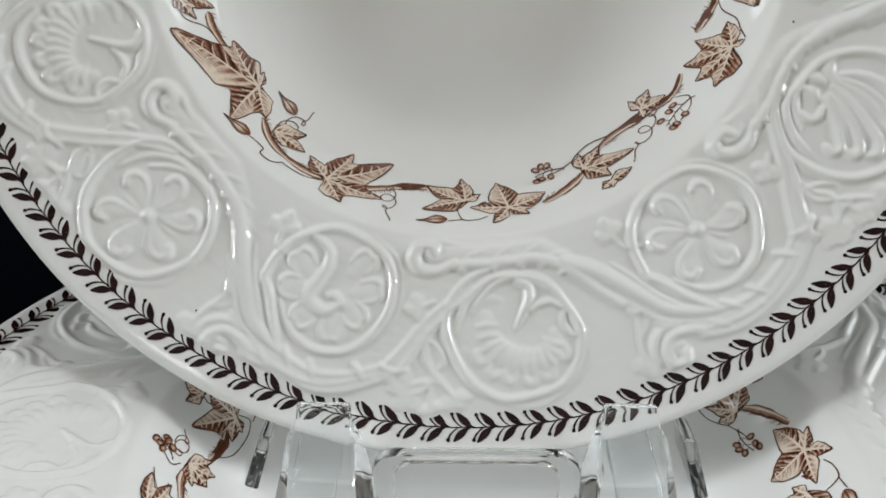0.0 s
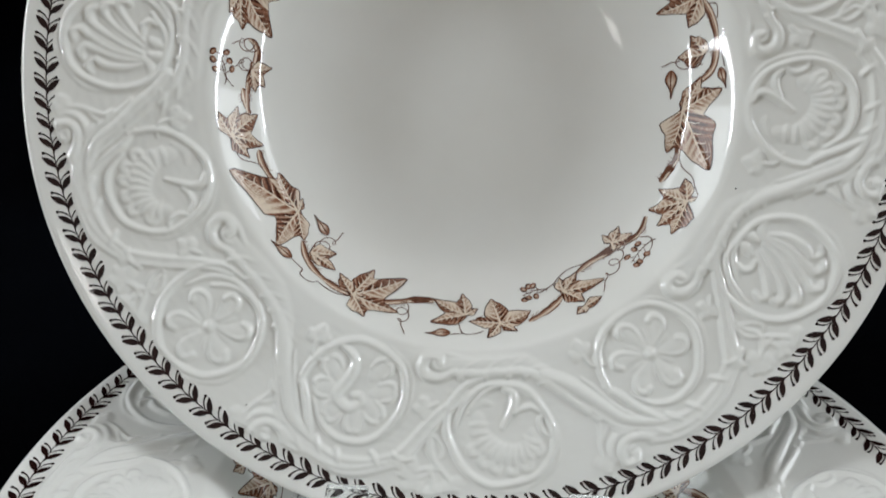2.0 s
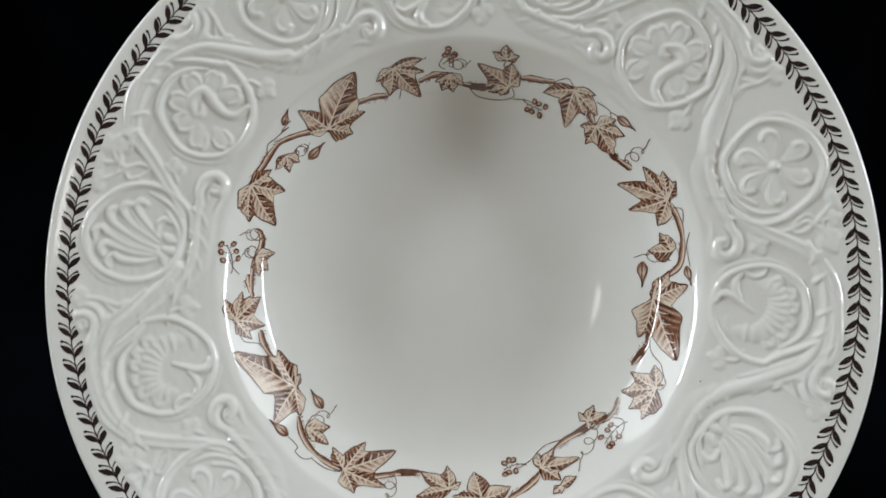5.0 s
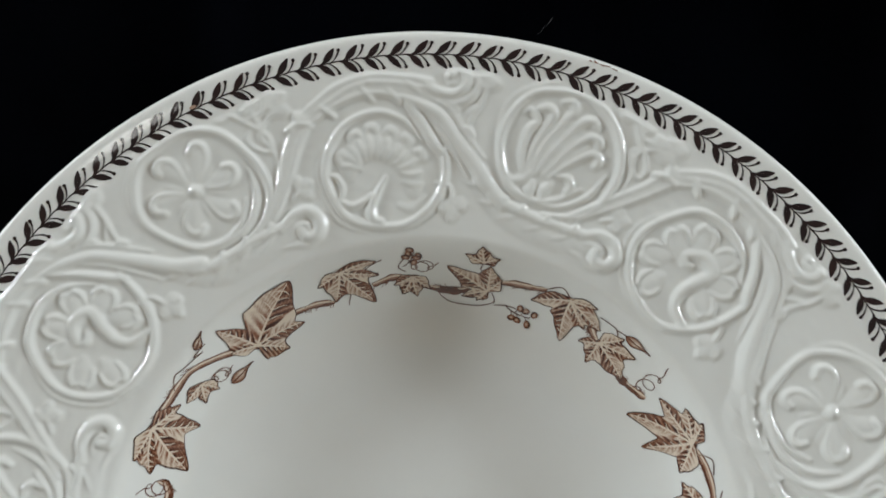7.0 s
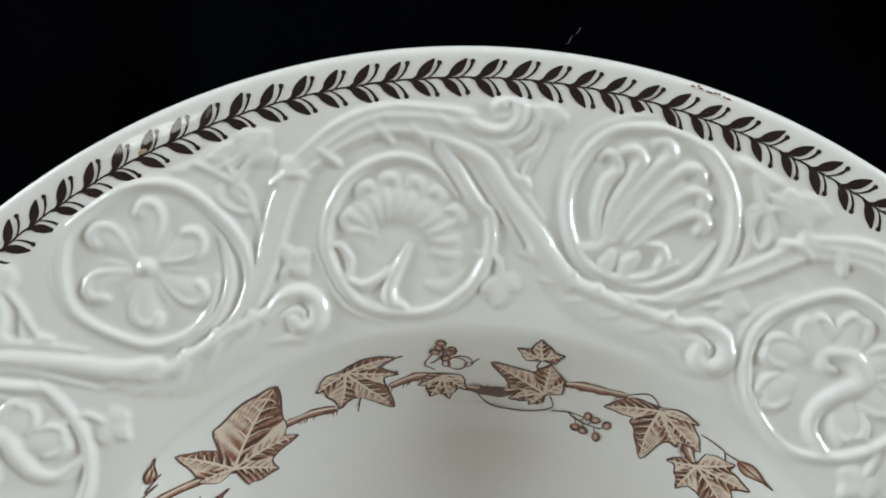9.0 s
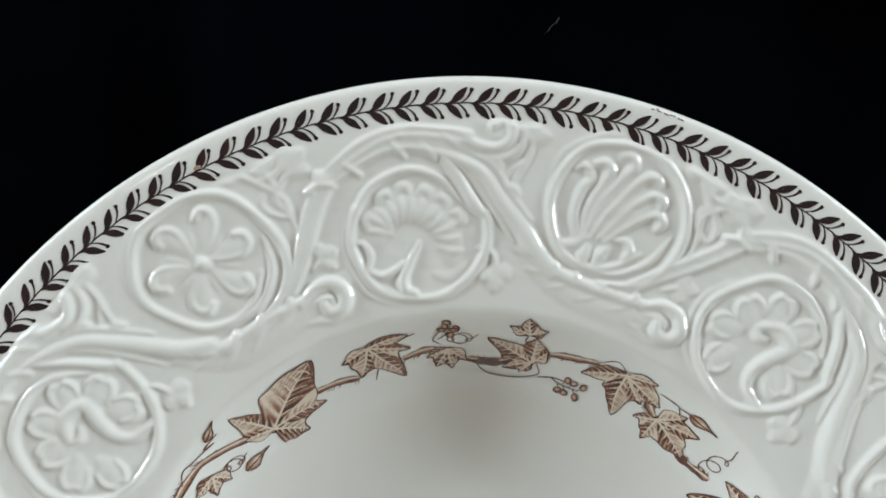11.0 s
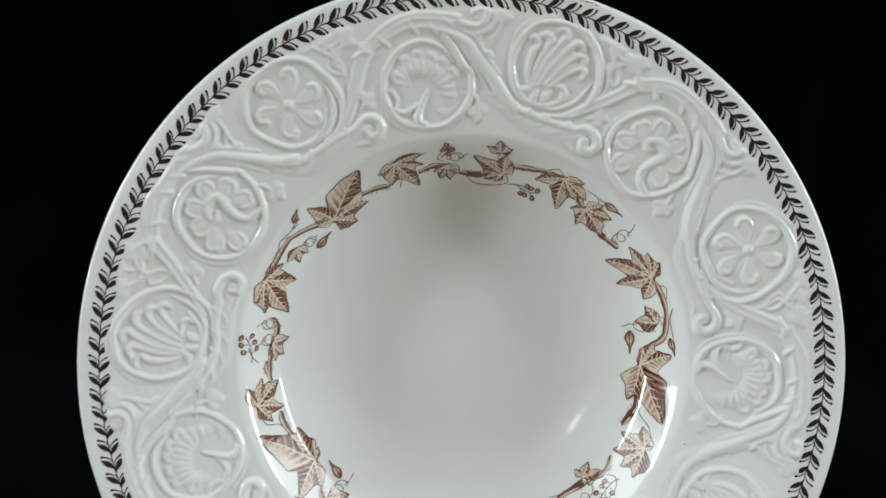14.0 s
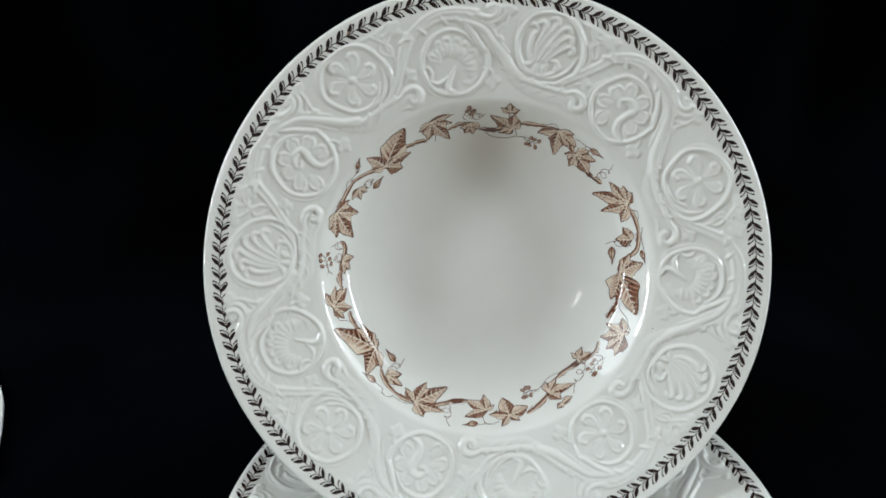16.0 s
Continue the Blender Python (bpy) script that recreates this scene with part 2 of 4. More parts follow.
def rim_ornament(rs, ths):
    """Fourteen medallions in a running vine: the vine passes by turns on their inner and outer side."""
    em = Embossing(rs, ths)
    rnd = random.Random(5)

    def at(i, pts, s):
        """Places from mm in the medallion's own frame: p clockwise, q outward (s = 1) or inward (s = -1)."""
        th, r = medallion_place(i % MEDALLIONS)
        out = np.array([math.cos(th), math.sin(th)])
        along = np.array([out[1], -out[0]])
        # each medallion was tooled by hand: a slight drift of every line
        drift = [(0.28 * math.sin(p[1] * 0.31 + i * 1.7), 0.28 * math.sin(p[0] * 0.27 + i * 2.3)) for p in pts]
        return [out * r * PLATE_R + along * (p[0] + d[0]) / 1000 + out * s * (p[1] + d[1]) / 1000 for p, d in zip(pts, drift)]

    def cord(i, pts, width, height, taper=(1, 1), per=7, add=False, s=1):
        em.stroke(at(i, spline(pts, per), s), width * 1.12 / 1000, height / 1000, taper, 1.0, add)

    def rel(c, a, pts, k=1.0):
        """Points along and across the direction a from c."""
        return [(c[0] + k * (x * math.cos(a) - y * math.sin(a)), c[1] + k * (x * math.sin(a) + y * math.cos(a))) for x, y in pts]

    def polar(*pairs):
        return [(r * math.cos(radians(a)), r * math.sin(radians(a))) for a, r in pairs]

    def trefoil(i, c, a, k, s):
        """A small three-lobed leaf with dented lobes."""
        for b, L in ((-1.05, 2.4), (0, 3.1), (1.05, 2.4)):
            cord(i, rel(c, a + b, [(0.2, 0), (L * 0.6, 0.15), (L, 0)], k), 1.25 * k, 0.62, (0.7, 1.2, 0.55), 5, s=s)
            cord(i, rel(c, a + b, [(L * 0.8, -0.7), (L * 1.05, 0), (L * 0.8, 0.7)], k), 0.45 * k, 0.75, (0.6, 1, 0.6), 4, s=s)

    def sprig(i, stem, k, s, a=None):
        """A trefoil at the end of a thin bent stalk."""
        cord(i, stem, 0.6, 0.75, (0.6, 1, 1), 6, s=s)
        (x0, y0), (x1, y1) = stem[-2:]
        trefoil(i, stem[-1], math.atan2(y1 - y0, x1 - x0) if a is None else a, k, s)

    def rosette(i):
        """Six petals that turn one way, each with a rolled tip, round a button."""
        turn = rnd.uniform(0, 1.0)
        for j in range(6):
            a = turn + j * math.pi / 3
            cord(i, rel((0.5, 0), a, [(2.2, 0), (5.2, -0.4), (8.2, 0.2)]), 2.3, 0.55, (0.35, 0.8, 1.0), 6)
            cord(i, rel((0.5, 0), a, [(2.4, -0.3), (5.4, -1.6), (8.0, -1.9), (9.8, -0.6), (9.7, 1.2), (8.2, 1.9)]), 0.72, 0.95, (0.4, 0.7, 1.0, 1.35, 1.2), 6)
            cord(i, rel((0.5, 0), a + 0.52, [(2.6, 0), (5.0, -0.2), (6.6, 0)]), 0.5, 0.4, (0.6, 1, 0.4), 5)
        em.bump(at(i, [(0.5, 0)], 1)[0], 0.0022, 0.0021, 0, 0.0009)
        cord(i, [(0.2, 0), (0.5, 0), (0.8, 0)], 1.0, 0.5, (1, 1), 3, True)

    def blossom(i):
        """A bent stalk that ends in a knob, six broad petals with dented tips round it."""
        cord(i, [(-2.6, 2.4), (0.6, 5.0), (4.6, 3.4), (3.4, -1.2), (2.8, -4.6), (4.2, -7.6), (8.4, -9.2)], 1.35, 1.1, (0.7, 1.1, 1.2, 1, 0.8, 0.6))
        cord(i, [(-2.8, 2.2), (-1.2, 1.0), (0.4, 1.6)], 1.1, 0.9, (0.8, 1, 0.7), 5)
        for x, y, a, L in ((-7.5, -2.0, 3.6, 4.0), (-6.0, 3.6, 2.6, 4.6), (-2.0, 7.6, 1.8, 4.2), (4.4, 7.2, 1.0, 4.4), (8.4, 2.6, 0.2, 4.0), (8.2, -3.2, -0.7, 3.6), (-4.0, -7.4, 4.3, 4.4)):
            cord(i, rel((x, y), a, [(-3.4, 0), (-0.8, 0), (1.4, 0)]), 2.3, 0.5, (0.4, 1, 0.9), 6)
            for e in (-1, 1):
                cord(i, rel((x, y), a, [(-1.6, e * 2.2), (0.8, e * 2.3), (2.4, e * 1.3), (2.0, e * 0.2)]), 0.68, 0.85, (0.5, 1, 1.15, 0.7), 6)

    def lily(i):
        """A palmette: two seeds at its foot, long strokes that spread and roll over at their tips."""
        for stroke in (((-2.3, -7.0), (-0.6, -0.7), (3.4, 6.0), (6.4, 7.4), (7.6, 6.0)), ((-0.5, -6.5), (2.9, 0.3), (6.4, 3.8), (8.6, 3.6), (8.8, 2.0)),
                       ((0.7, -7.1), (4.7, -2.2), (8.2, 0.6), (10.0, -0.4), (9.6, -2.0)), ((-5.2, -7.0), (-7.1, -2.8), (-7.3, 1.9), (-5.6, 4.2)),
                       ((-3.5, -6.4), (-2.9, 0.4), (0.2, 6.4), (1.8, 8.6), (0.6, 10.4), (-1.0, 10.0)), ((-4.4, -6.6), (-5.0, -1.0), (-3.4, 4.6), (-2.6, 6.8), (-4.2, 8.0), (-6.0, 7.2))):
            cord(i, stroke, 0.95, 0.9, (0.5, 0.9, 1.1, 1.2, 0.8), 7)
        for stroke in (((-1.4, -6.0), (1.2, -0.2), (4.6, 4.6)), ((-3.0, -6.0), (-1.8, 0.2), (1.6, 6.2)), ((-4.0, -6.0), (-4.0, 0.0), (-1.8, 5.6)), ((0.2, -6.4), (3.8, -1.0), (7.0, 2.0))):
            cord(i, stroke, 0.7, 0.55, (0.4, 1, 0.6), 6)
        cord(i, [(-9.4, 5.1), (-8.0, 6.2), (-6.2, 5.2), (-6.0, 3.6)], 0.8, 0.85, (0.6, 1, 1, 0.6))
        for c, a in (((-2.2, -10.6), 1.6), ((1.0, -9.9), 1.2)):
            cord(i, rel(c, a, [(-1.9, 0), (0, 0.3), (1.9, 0)]), 1.35, 0.95, (0.6, 1.1, 0.6), 5)
        cord(i, [(-9.2, -8.6), (-7.0, -9.6), (-4.6, -8.6), (-3.6, -7.0)], 1.2, 0.8, (0.5, 1, 0.9))
        cord(i, [(2.6, -6.2), (5.0, -6.0), (6.3, -7.6), (5.6, -9.2)], 0.9, 0.9, (0.6, 1, 1.1, 0.7))

    def fan(i):
        """A fluted crescent, lobed above, on a bent stalk."""
        arch = [(-7.4, 0.0), (-6.2, 3.8), (-1.8, 5.6), (3.0, 4.2), (6.4, 0.4), (6.6, -5.0)]
        cord(i, arch, 2.9, 0.65, (0.5, 0.9, 1.05, 1.0, 0.6), 8)
        mid = spline(arch, 8)
        for k in range(4, len(mid) - 2, 3):
            d = mid[k + 1] - mid[k]
            a = math.atan2(d[1], d[0])
            cord(i, rel(mid[k], a, [(-0.3, -2.5), (0.2, 0), (0, 2.0)]), 0.62, 0.42, (0.6, 1.15, 0.8), 4, True)
        for x, y, a in ((-8.4, 4.4, 2.3), (-4.9, 8.4, 1.9), (-1.0, 9.2, 1.6), (3.4, 8.2, 1.1), (6.6, 6.4, 0.8), (9.2, 3.0, 0.3)):
            cord(i, rel((x, y), a, [(-1.2, -1.3), (0.3, -0.7), (0.5, 0.7), (-1.2, 1.4)]), 0.95, 0.7, (0.6, 1.15, 1.1, 0.6), 5)
        cord(i, [(0.6, -1.4), (-1.2, -4.0), (-3.2, -7.4), (-3.2, -10.2), (-1.2, -11.4)], 1.0, 1.1, (0.4, 0.9, 1.2, 0.9), 7)
        cord(i, [(-9.8, -5.6), (-7.8, -6.8), (-5.0, -6.2), (-3.2, -5.0)], 0.85, 0.95, (0.8, 1, 0.7), 6)
        cord(i, [(-12.6, 0.4), (-10.6, 0.2), (-9.5, -2.4), (-10.8, -5.4)], 0.75, 0.85, (0.6, 1, 0.7), 6)
        cord(i, [(-9.4, -8.6), (-6.4, -10.4), (-3.6, -11.6)], 1.2, 0.7, (0.5, 1, 0.6), 6)
        cord(i, [(3.0, -8.0), (6.0, -8.6), (9.0, -6.4)], 1.3, 0.45, (0.5, 1, 0.5), 6)

    def arch_leaf(i):
        """Outside an odd medallion: a fluted trumpet, its clasp, an acanthus leaf over the ring with a rolled end, and the stem that runs on down."""
        s = 1
        one = [(-29.0, -10.8), (-25.3, -4.2), (-21.4, 4.6), (-18.5, 11.4)]
        two = [(-25.5, -8.4), (-21.1, 0.0), (-17.6, 7.6), (-15.8, 11.2)]
        cord(i, [((a[0] + b[0]) / 2, (a[1] + b[1]) / 2) for a, b in zip(one, two)], 2.3, 0.5, (0.5, 0.9, 1), 8, s=s)
        for f, h in ((0.0, 1.0), (0.5, 0.7), (1.0, 1.0)):
            cord(i, [(a[0] + (b[0] - a[0]) * f, a[1] + (b[1] - a[1]) * f) for a, b in zip(one, two)], 0.75, h, (0.6, 1, 1), 8, s=s)
        cord(i, [(-19.9, 11.0), (-17.6, 12.3), (-14.8, 12.0)], 0.85, 1.35, (0.8, 1, 0.8), 5, s=s)
        for k in range(5):
            cord(i, rel((-17.5, 12.4), 0.95 + 0.42 * (2 - k), [(0.4, 0), (2.6, 0.2)]), 0.75, 1.1, (1, 0.6), 4, s=s)
        outer = [(-17.6, 13.4), (-14.3, 16.2), (-8.2, 19.6), (-0.6, 20.8), (6.9, 20.6), (13.1, 18.6)]
        under = [(-14.6, 12.4), (-8.7, 15.8), (-1.0, 17.2), (6.2, 15.9), (11.0, 14.2)]
        cord(i, [(-15.4, 14.0), (-9.2, 17.6), (-1.0, 19.0), (6.4, 18.4), (12.6, 16.8)], 2.7, 0.6, (0.6, 1, 1.1, 0.9), 8, s=s)
        cord(i, outer, 0.85, 0.85, (0.5, 1, 1, 1.1), 8, s=s)
        cord(i, under, 0.8, 0.85, (0.5, 1, 1, 0.7), 8, s=s)
        cord(i, [(-13.6, 14.8), (-5.0, 18.9), (4.0, 19.2), (12.0, 17.4)], 0.6, 0.35, (0.5, 1, 0.8), 8, True, s=s)
        for x, y, a in ((-11.0, 15.2, -1.0), (-1.6, 17.6, -1.25), (4.4, 16.8, -1.2), (8.8, 18.6, -1.1), (13.0, 17.2, -1.0)):
            cord(i, rel((x, y), a, [(-1.6, -0.8), (0.4, -0.2), (2.4, 0.4)]), 0.8, 1.15, (0.5, 1.1, 0.7), 5, s=s)
        cord(i, [(11.6, 19.0), (15.0, 16.0), (18.4, 15.0), (21.0, 16.6), (21.4, 19.6), (19.2, 20.6), (17.8, 19.0)], 1.2, 1.25, (0.6, 1, 1.1, 1.1, 0.9), 7, s=s)
        cord(i, [(15.4, 14.2), (19.4, 12.9), (22.9, 14.7), (23.8, 18.2)], 0.95, 0.95, (0.4, 1, 1.1, 0.5), 7, s=s)
        cord(i, [(17.6, 17.4), (19.2, 17.2), (19.4, 18.6)], 0.8, 0.8, (0.8, 1, 0.7), 5, s=s)
        # stem down to the inner side of the next one
        stem = [(6.0, 16.0), (9.8, 14.4), (15.0, 10.6), (18.1, 4.8), (21.2, -1.2), (23.5, -6.1), (26.9, -10.7)]
        cord(i, stem, 1.6, 1.2, (0.5, 0.9, 1.1, 1.2, 1.1), 8, s=s)
        cord(i, [(x + 2.2, y + 1.2) for x, y in stem[1:5]], 0.8, 0.8, (0.4, 1, 0.9, 0.5), 8, s=s)
        cord(i, [(7.0, 15.2), (10.3, 10.3), (12.7, 5.4), (15.4, 1.4)], 1.05, 1.1, (0.6, 1, 1.1, 0.5), 8, s=s)
        cord(i, [(11.0, 13.2), (14.6, 7.6), (17.0, 2.0), (19.4, -4.0)], 0.7, 0.75, (0.4, 1, 0.9, 0.4), 8, s=s)
        for k in (2, 3):
            x, y = stem[k]
            cord(i, rel((x + 2.2, y + 1.4), -0.5, [(-1.6, 0.4), (0.4, 0.9), (1.8, 0)]), 0.85, 0.9, (0.5, 1.1, 0.6), 5, s=s)
        # sprigs in the corners
        sprig(i, [(-22.6, 3.6), (-23.6, 7.0), (-26.0, 10.2), (-24.6, 13.6), (-22.6, 15.2)], 1.2, s, 1.1)
        sprig(i, [(-25.6, 12.0), (-27.2, 14.4), (-27.6, 16.0)], 0.95, s, 2.0)
        sprig(i, [(-21.4, -4.4), (-19.4, -2.2)], 1.1, s, 0.5)
        sprig(i, [(20.6, 4.0), (21.6, 8.4), (24.0, 12.0), (25.4, 15.4)], 1.2, s, 1.3)
        cord(i, [(23.6, 11.6), (21.4, 10.6), (19.6, 9.4)], 0.55, 0.65, (1, 0.6), 5, s=s)
        sprig(i, [(11.8, -3.4), (14.8, -5.0), (15.2, -8.4)], 1.25, s, -1.7)

    def ridge_leaf(i):
        """Inside an even medallion: a leaf with a notched ridge along the ring that ends in a roll."""
        s = -1
        ridge = [(-22.0, 4.5), (-16.2, 9.5), (-12.0, 13.0), (-7.1, 15.6), (-1.0, 16.4), (6.8, 16.3), (12.6, 16.6)]
        cord(i, [(-15.0, 13.0), (-7.0, 17.8), (1.0, 19.0), (9.0, 18.8), (14.0, 18.4)], 2.8, 0.5, (0.4, 1, 1.1, 0.8), 8, s=s)
        cord(i, ridge, 1.25, 1.1, (0.8, 1, 1.1, 1, 0.9), 8, s=s)
        line = spline(ridge, 8)
        for k in range(14, len(line) - 2, 7):
            d = line[k + 1] - line[k]
            a = math.atan2(d[1], d[0])
            cord(i, rel(line[k], a, [(-1.6, 0.9), (0.4, 0.2), (1.7, -1.3)]), 0.85, 1.25, (0.5, 1.1, 0.8), 5, s=s)
            cord(i, rel(line[k], a, [(-3.4, 3.4), (-1.0, 2.2), (1.4, 0.6)]), 0.6, 0.32, (0.3, 1, 0.8), 5, True, s=s)
        cord(i, [(11.4, 17.2), (15.6, 15.8), (19.2, 17.0), (20.4, 20.0), (18.6, 22.2), (16.0, 21.6), (15.6, 19.6)], 1.35, 1.25, (0.6, 1, 1.15, 1.15, 0.9), 7, s=s)
        cord(i, [(12.8, 18.8), (15.6, 18.2), (17.4, 19.4), (17.2, 20.6)], 0.8, 0.9, (0.5, 1, 0.8), 6, s=s)
        cord(i, [(9.0, 20.6), (12.6, 21.6), (15.6, 23.2), (19.0, 23.0)], 0.9, 0.6, (0.4, 1, 0.7), 6, s=s)
        sprig(i, [(16.4, -1.6), (19.4, 1.6), (20.6, -1.6), (17.4, -7.0), (15.2, -10.6)], 1.2, s, -1.9)
        sprig(i, [(17.2, -7.4), (21.0, -6.4), (24.0, -6.8)], 1.3, s, -0.1)
        cord(i, [(16.8, -1.0), (16.2, -3.4), (17.6, -4.6)], 0.6, 0.7, (1, 0.7), 5, s=s)

    for i in range(MEDALLIONS):
        if i % 2 == 0:
            cord(i, polar((-84, 15.2), (-56, 16.6), (-32, 16.5), (-7, 15.3), (23, 14.0), (50, 13.2), (80, 12.8), (130, 12.8), (180, 12.9), (230, 12.9), (262, 12.7), (290, 12.0), (318, 11.4)), 0.95, 1.0, (0.6, 1, 1.1, 1, 1, 1, 0.5), 6)
            cord(i, polar((60, 14.4), (100, 14.6), (150, 14.6), (190, 14.2)), 0.6, 0.45, (0.2, 1, 1, 0.2), 6)
            cord(i, polar((350, 13.3), (320, 13.6), (290, 13.6), (262, 12.9)), 0.8, 0.9, (0.3, 1, 1, 0.8), 6)
            ridge_leaf(i)
        else:
            cord(i, polar((12, 15.2), (-12, 14.2), (-40, 13.4), (-80, 12.9), (-130, 12.8), (-180, 12.9), (-230, 13.0), (-268, 12.9), (-300, 12.6), (-330, 12.0)), 0.95, 1.0, (0.8, 1.1, 1, 1, 1, 0.9, 0.4), 6)
            cord(i, polar((-105, 14.3), (-140, 14.6), (-180, 14.6), (-215, 14.2)), 0.6, 0.45, (0.2, 1, 1, 0.2), 6)
            arch_leaf(i)
        {"rosette": rosette, "blossom": blossom, "lily": lily, "fan": fan}[KINDS[i]](i)
    h = em.h
    for _ in range(2):
        h = (np.roll(h, 1, 1) + 2 * h + np.roll(h, -1, 1)) / 4
        h[1:-1] = (h[:-2] + 2 * h[1:-1] + h[2:]) / 4
    # the ground swells softly between the ornaments
    wide = h.copy()
    for _ in range(30):
        wide = (np.roll(wide, 3, 1) + wide + np.roll(wide, -3, 1)) / 3
        wide[2:-2] = (wide[:-4] + wide[2:-2] + wide[4:]) / 3
    h = 0.86 * h + 0.40 * wide
    # the hand-finished mould: the ornament's surface is slightly uneven
    grain = np.random.default_rng(4).normal(size=h.shape)
    for _ in range(5):
        grain = (np.roll(grain, 2, 1) + np.roll(grain, 1, 1) + grain + np.roll(grain, -1, 1) + np.roll(grain, -2, 1)) / 5
        grain[1:-1] = (grain[:-2] + grain[1:-1] + grain[2:]) / 3
    h = h + grain / grain.std() * 0.000022 * np.clip(wide / 0.0003, 0, 1)
    edge_wave = 0.008 * np.sin(ths * 14 + 1.0)[None] + 0.004 * np.sin(ths * 33)[None]
    fade = np.clip((rs - 0.612) / 0.02, 0, 1)[:, None] * np.clip((0.934 + edge_wave - rs[:, None]) / 0.012, 0, 1)
    return h * fade


def plate_body():
    cols = 1800
    ths = np.linspace(0, 2 * math.pi, cols, endpoint=False)
    rs = np.concatenate([np.linspace(0.004, 0.42, 36), np.linspace(0.43, 0.61, 48), np.linspace(0.6135, 0.937, 128), np.linspace(0.945, 0.985, 8)])
    h = np.zeros((len(rs), cols))
    on_rim = (rs > 0.612) & (rs < 0.938)
    h[on_rim] = rim_ornament(rs[on_rim], ths)
    face = on_plate(np.repeat(rs[:, None], cols, 1), ths[None], h)
    # rolled lip, underside and foot
    back = np.array([(0.9905, -0.00010), (0.9955, -0.00030), (0.9990, -0.00068), (1.0015, -0.0012), (1.0033, -0.0020), (1.0040, -0.0028), (1.0026, -0.0037), (0.9975, -0.0045), (0.975, -0.0054), (0.92, -0.0065), (0.80, -0.0090), (0.66, -0.0122), (0.61, -0.0150), (0.57, -0.0190), (0.52, -0.0250), (0.47, -0.0295), (0.45, -0.0378), (0.43, -0.0380), (0.415, -0.0375), (0.40, -0.0335), (0.2, -0.0365), (0.004, -0.0372)])
    under = np.stack([back[:, 0, None] * PLATE_R * np.cos(ths), back[:, 0, None] * PLATE_R * np.sin(ths), np.repeat(back[:, 1, None], cols, 1)], -1)
    allv = np.concatenate([face, under])
    quads = grid_quads(len(allv), cols)
    verts = allv.reshape(-1, 3)
    last = len(verts) - cols
    me = bpy.data.meshes.new("mesh")
    me.vertices.add(len(verts))
    me.vertices.foreach_set("co", verts.ravel())
    me.loops.add(quads.size + 2 * cols)
    me.polygons.add(len(quads) + 2)
    me.loops.foreach_set("vertex_index", np.concatenate([quads.ravel(), np.arange(cols)[::-1], last + np.arange(cols)]))
    me.polygons.foreach_set("loop_start", np.concatenate([np.arange(len(quads)) * 4, [quads.size, quads.size + cols]]))
    me.polygons.foreach_set("use_smooth", [True] * (len(quads) + 2))
    me.update(calc_edges=True)
    me.validate()
    return me


# ---- the transfer print ----
class Print:
    """Gathers flat shapes of a print that lie on the plate's face."""

    def __init__(self):
        self.v, self.q, self.t = [], [], []

    def add(self, verts, quads, tone):
        k = sum(len(a) for a in self.v)
        self.v.append(np.asarray(verts))
        self.q.append(np.asarray(quads) + k)
        self.t.append(np.broadcast_to(np.asarray(tone, float), (len(verts),)))

    def ribbon(self, r0, th0, pts, widths, tone, lift):
        """A line along pts (u, v metres beside (r0, th0))."""
        pts = np.asarray(pts, float)
        d = np.gradient(pts, axis=0)
        d /= np.hypot(*d.T)[:, None] + 1e-9
        nrm = np.stack([-d[:, 1], d[:, 0]], 1)
        w = np.interp(np.linspace(0, 1, len(pts)), np.linspace(0, 1, len(widths)), widths)[:, None] / 2
        both = np.concatenate([pts + nrm * w, pts - nrm * w])
        m = len(pts)
        i = np.arange(m - 1)
        self.add(beside(r0, th0, both[:, 0], both[:, 1], lift), np.stack([i, i + 1, m + i + 1, m + i], 1), tone)

    def blob(self, r0, th0, outline, tone, lift, tone_mid=None, rings=4):
        """A filled shape, in rings round its middle."""
        o = np.asarray(outline, float)
        c = o.mean(0)
        pts, tones = [], []
        for k in np.linspace(0.02, 1, rings):
            pts.append(c + (o - c) * k)
            tones.append(np.full(len(o), tone if tone_mid is None else tone_mid + (tone - tone_mid) * k))
        p = np.concatenate(pts)
        self.add(beside(r0, th0, p[:, 0], p[:, 1], lift), grid_quads(rings, len(o)), np.concatenate(tones))

    def mesh(self):
        return mesh_of(np.concatenate(self.v), np.concatenate(self.q), np.concatenate(self.t))


def turned(pts, a):
    p = np.asarray(pts, float)
    return np.stack([p[:, 0] * math.cos(a) - p[:, 1] * math.sin(a), p[:, 0] * math.sin(a) + p[:, 1] * math.cos(a)], 1)


def laurel_line(th):
    """Radius of the border's stem: the transfer was laid on slightly out of true."""
    return 0.9480 + 0.0035 * np.sin(th) - 0.0028 * np.cos(2 * th)


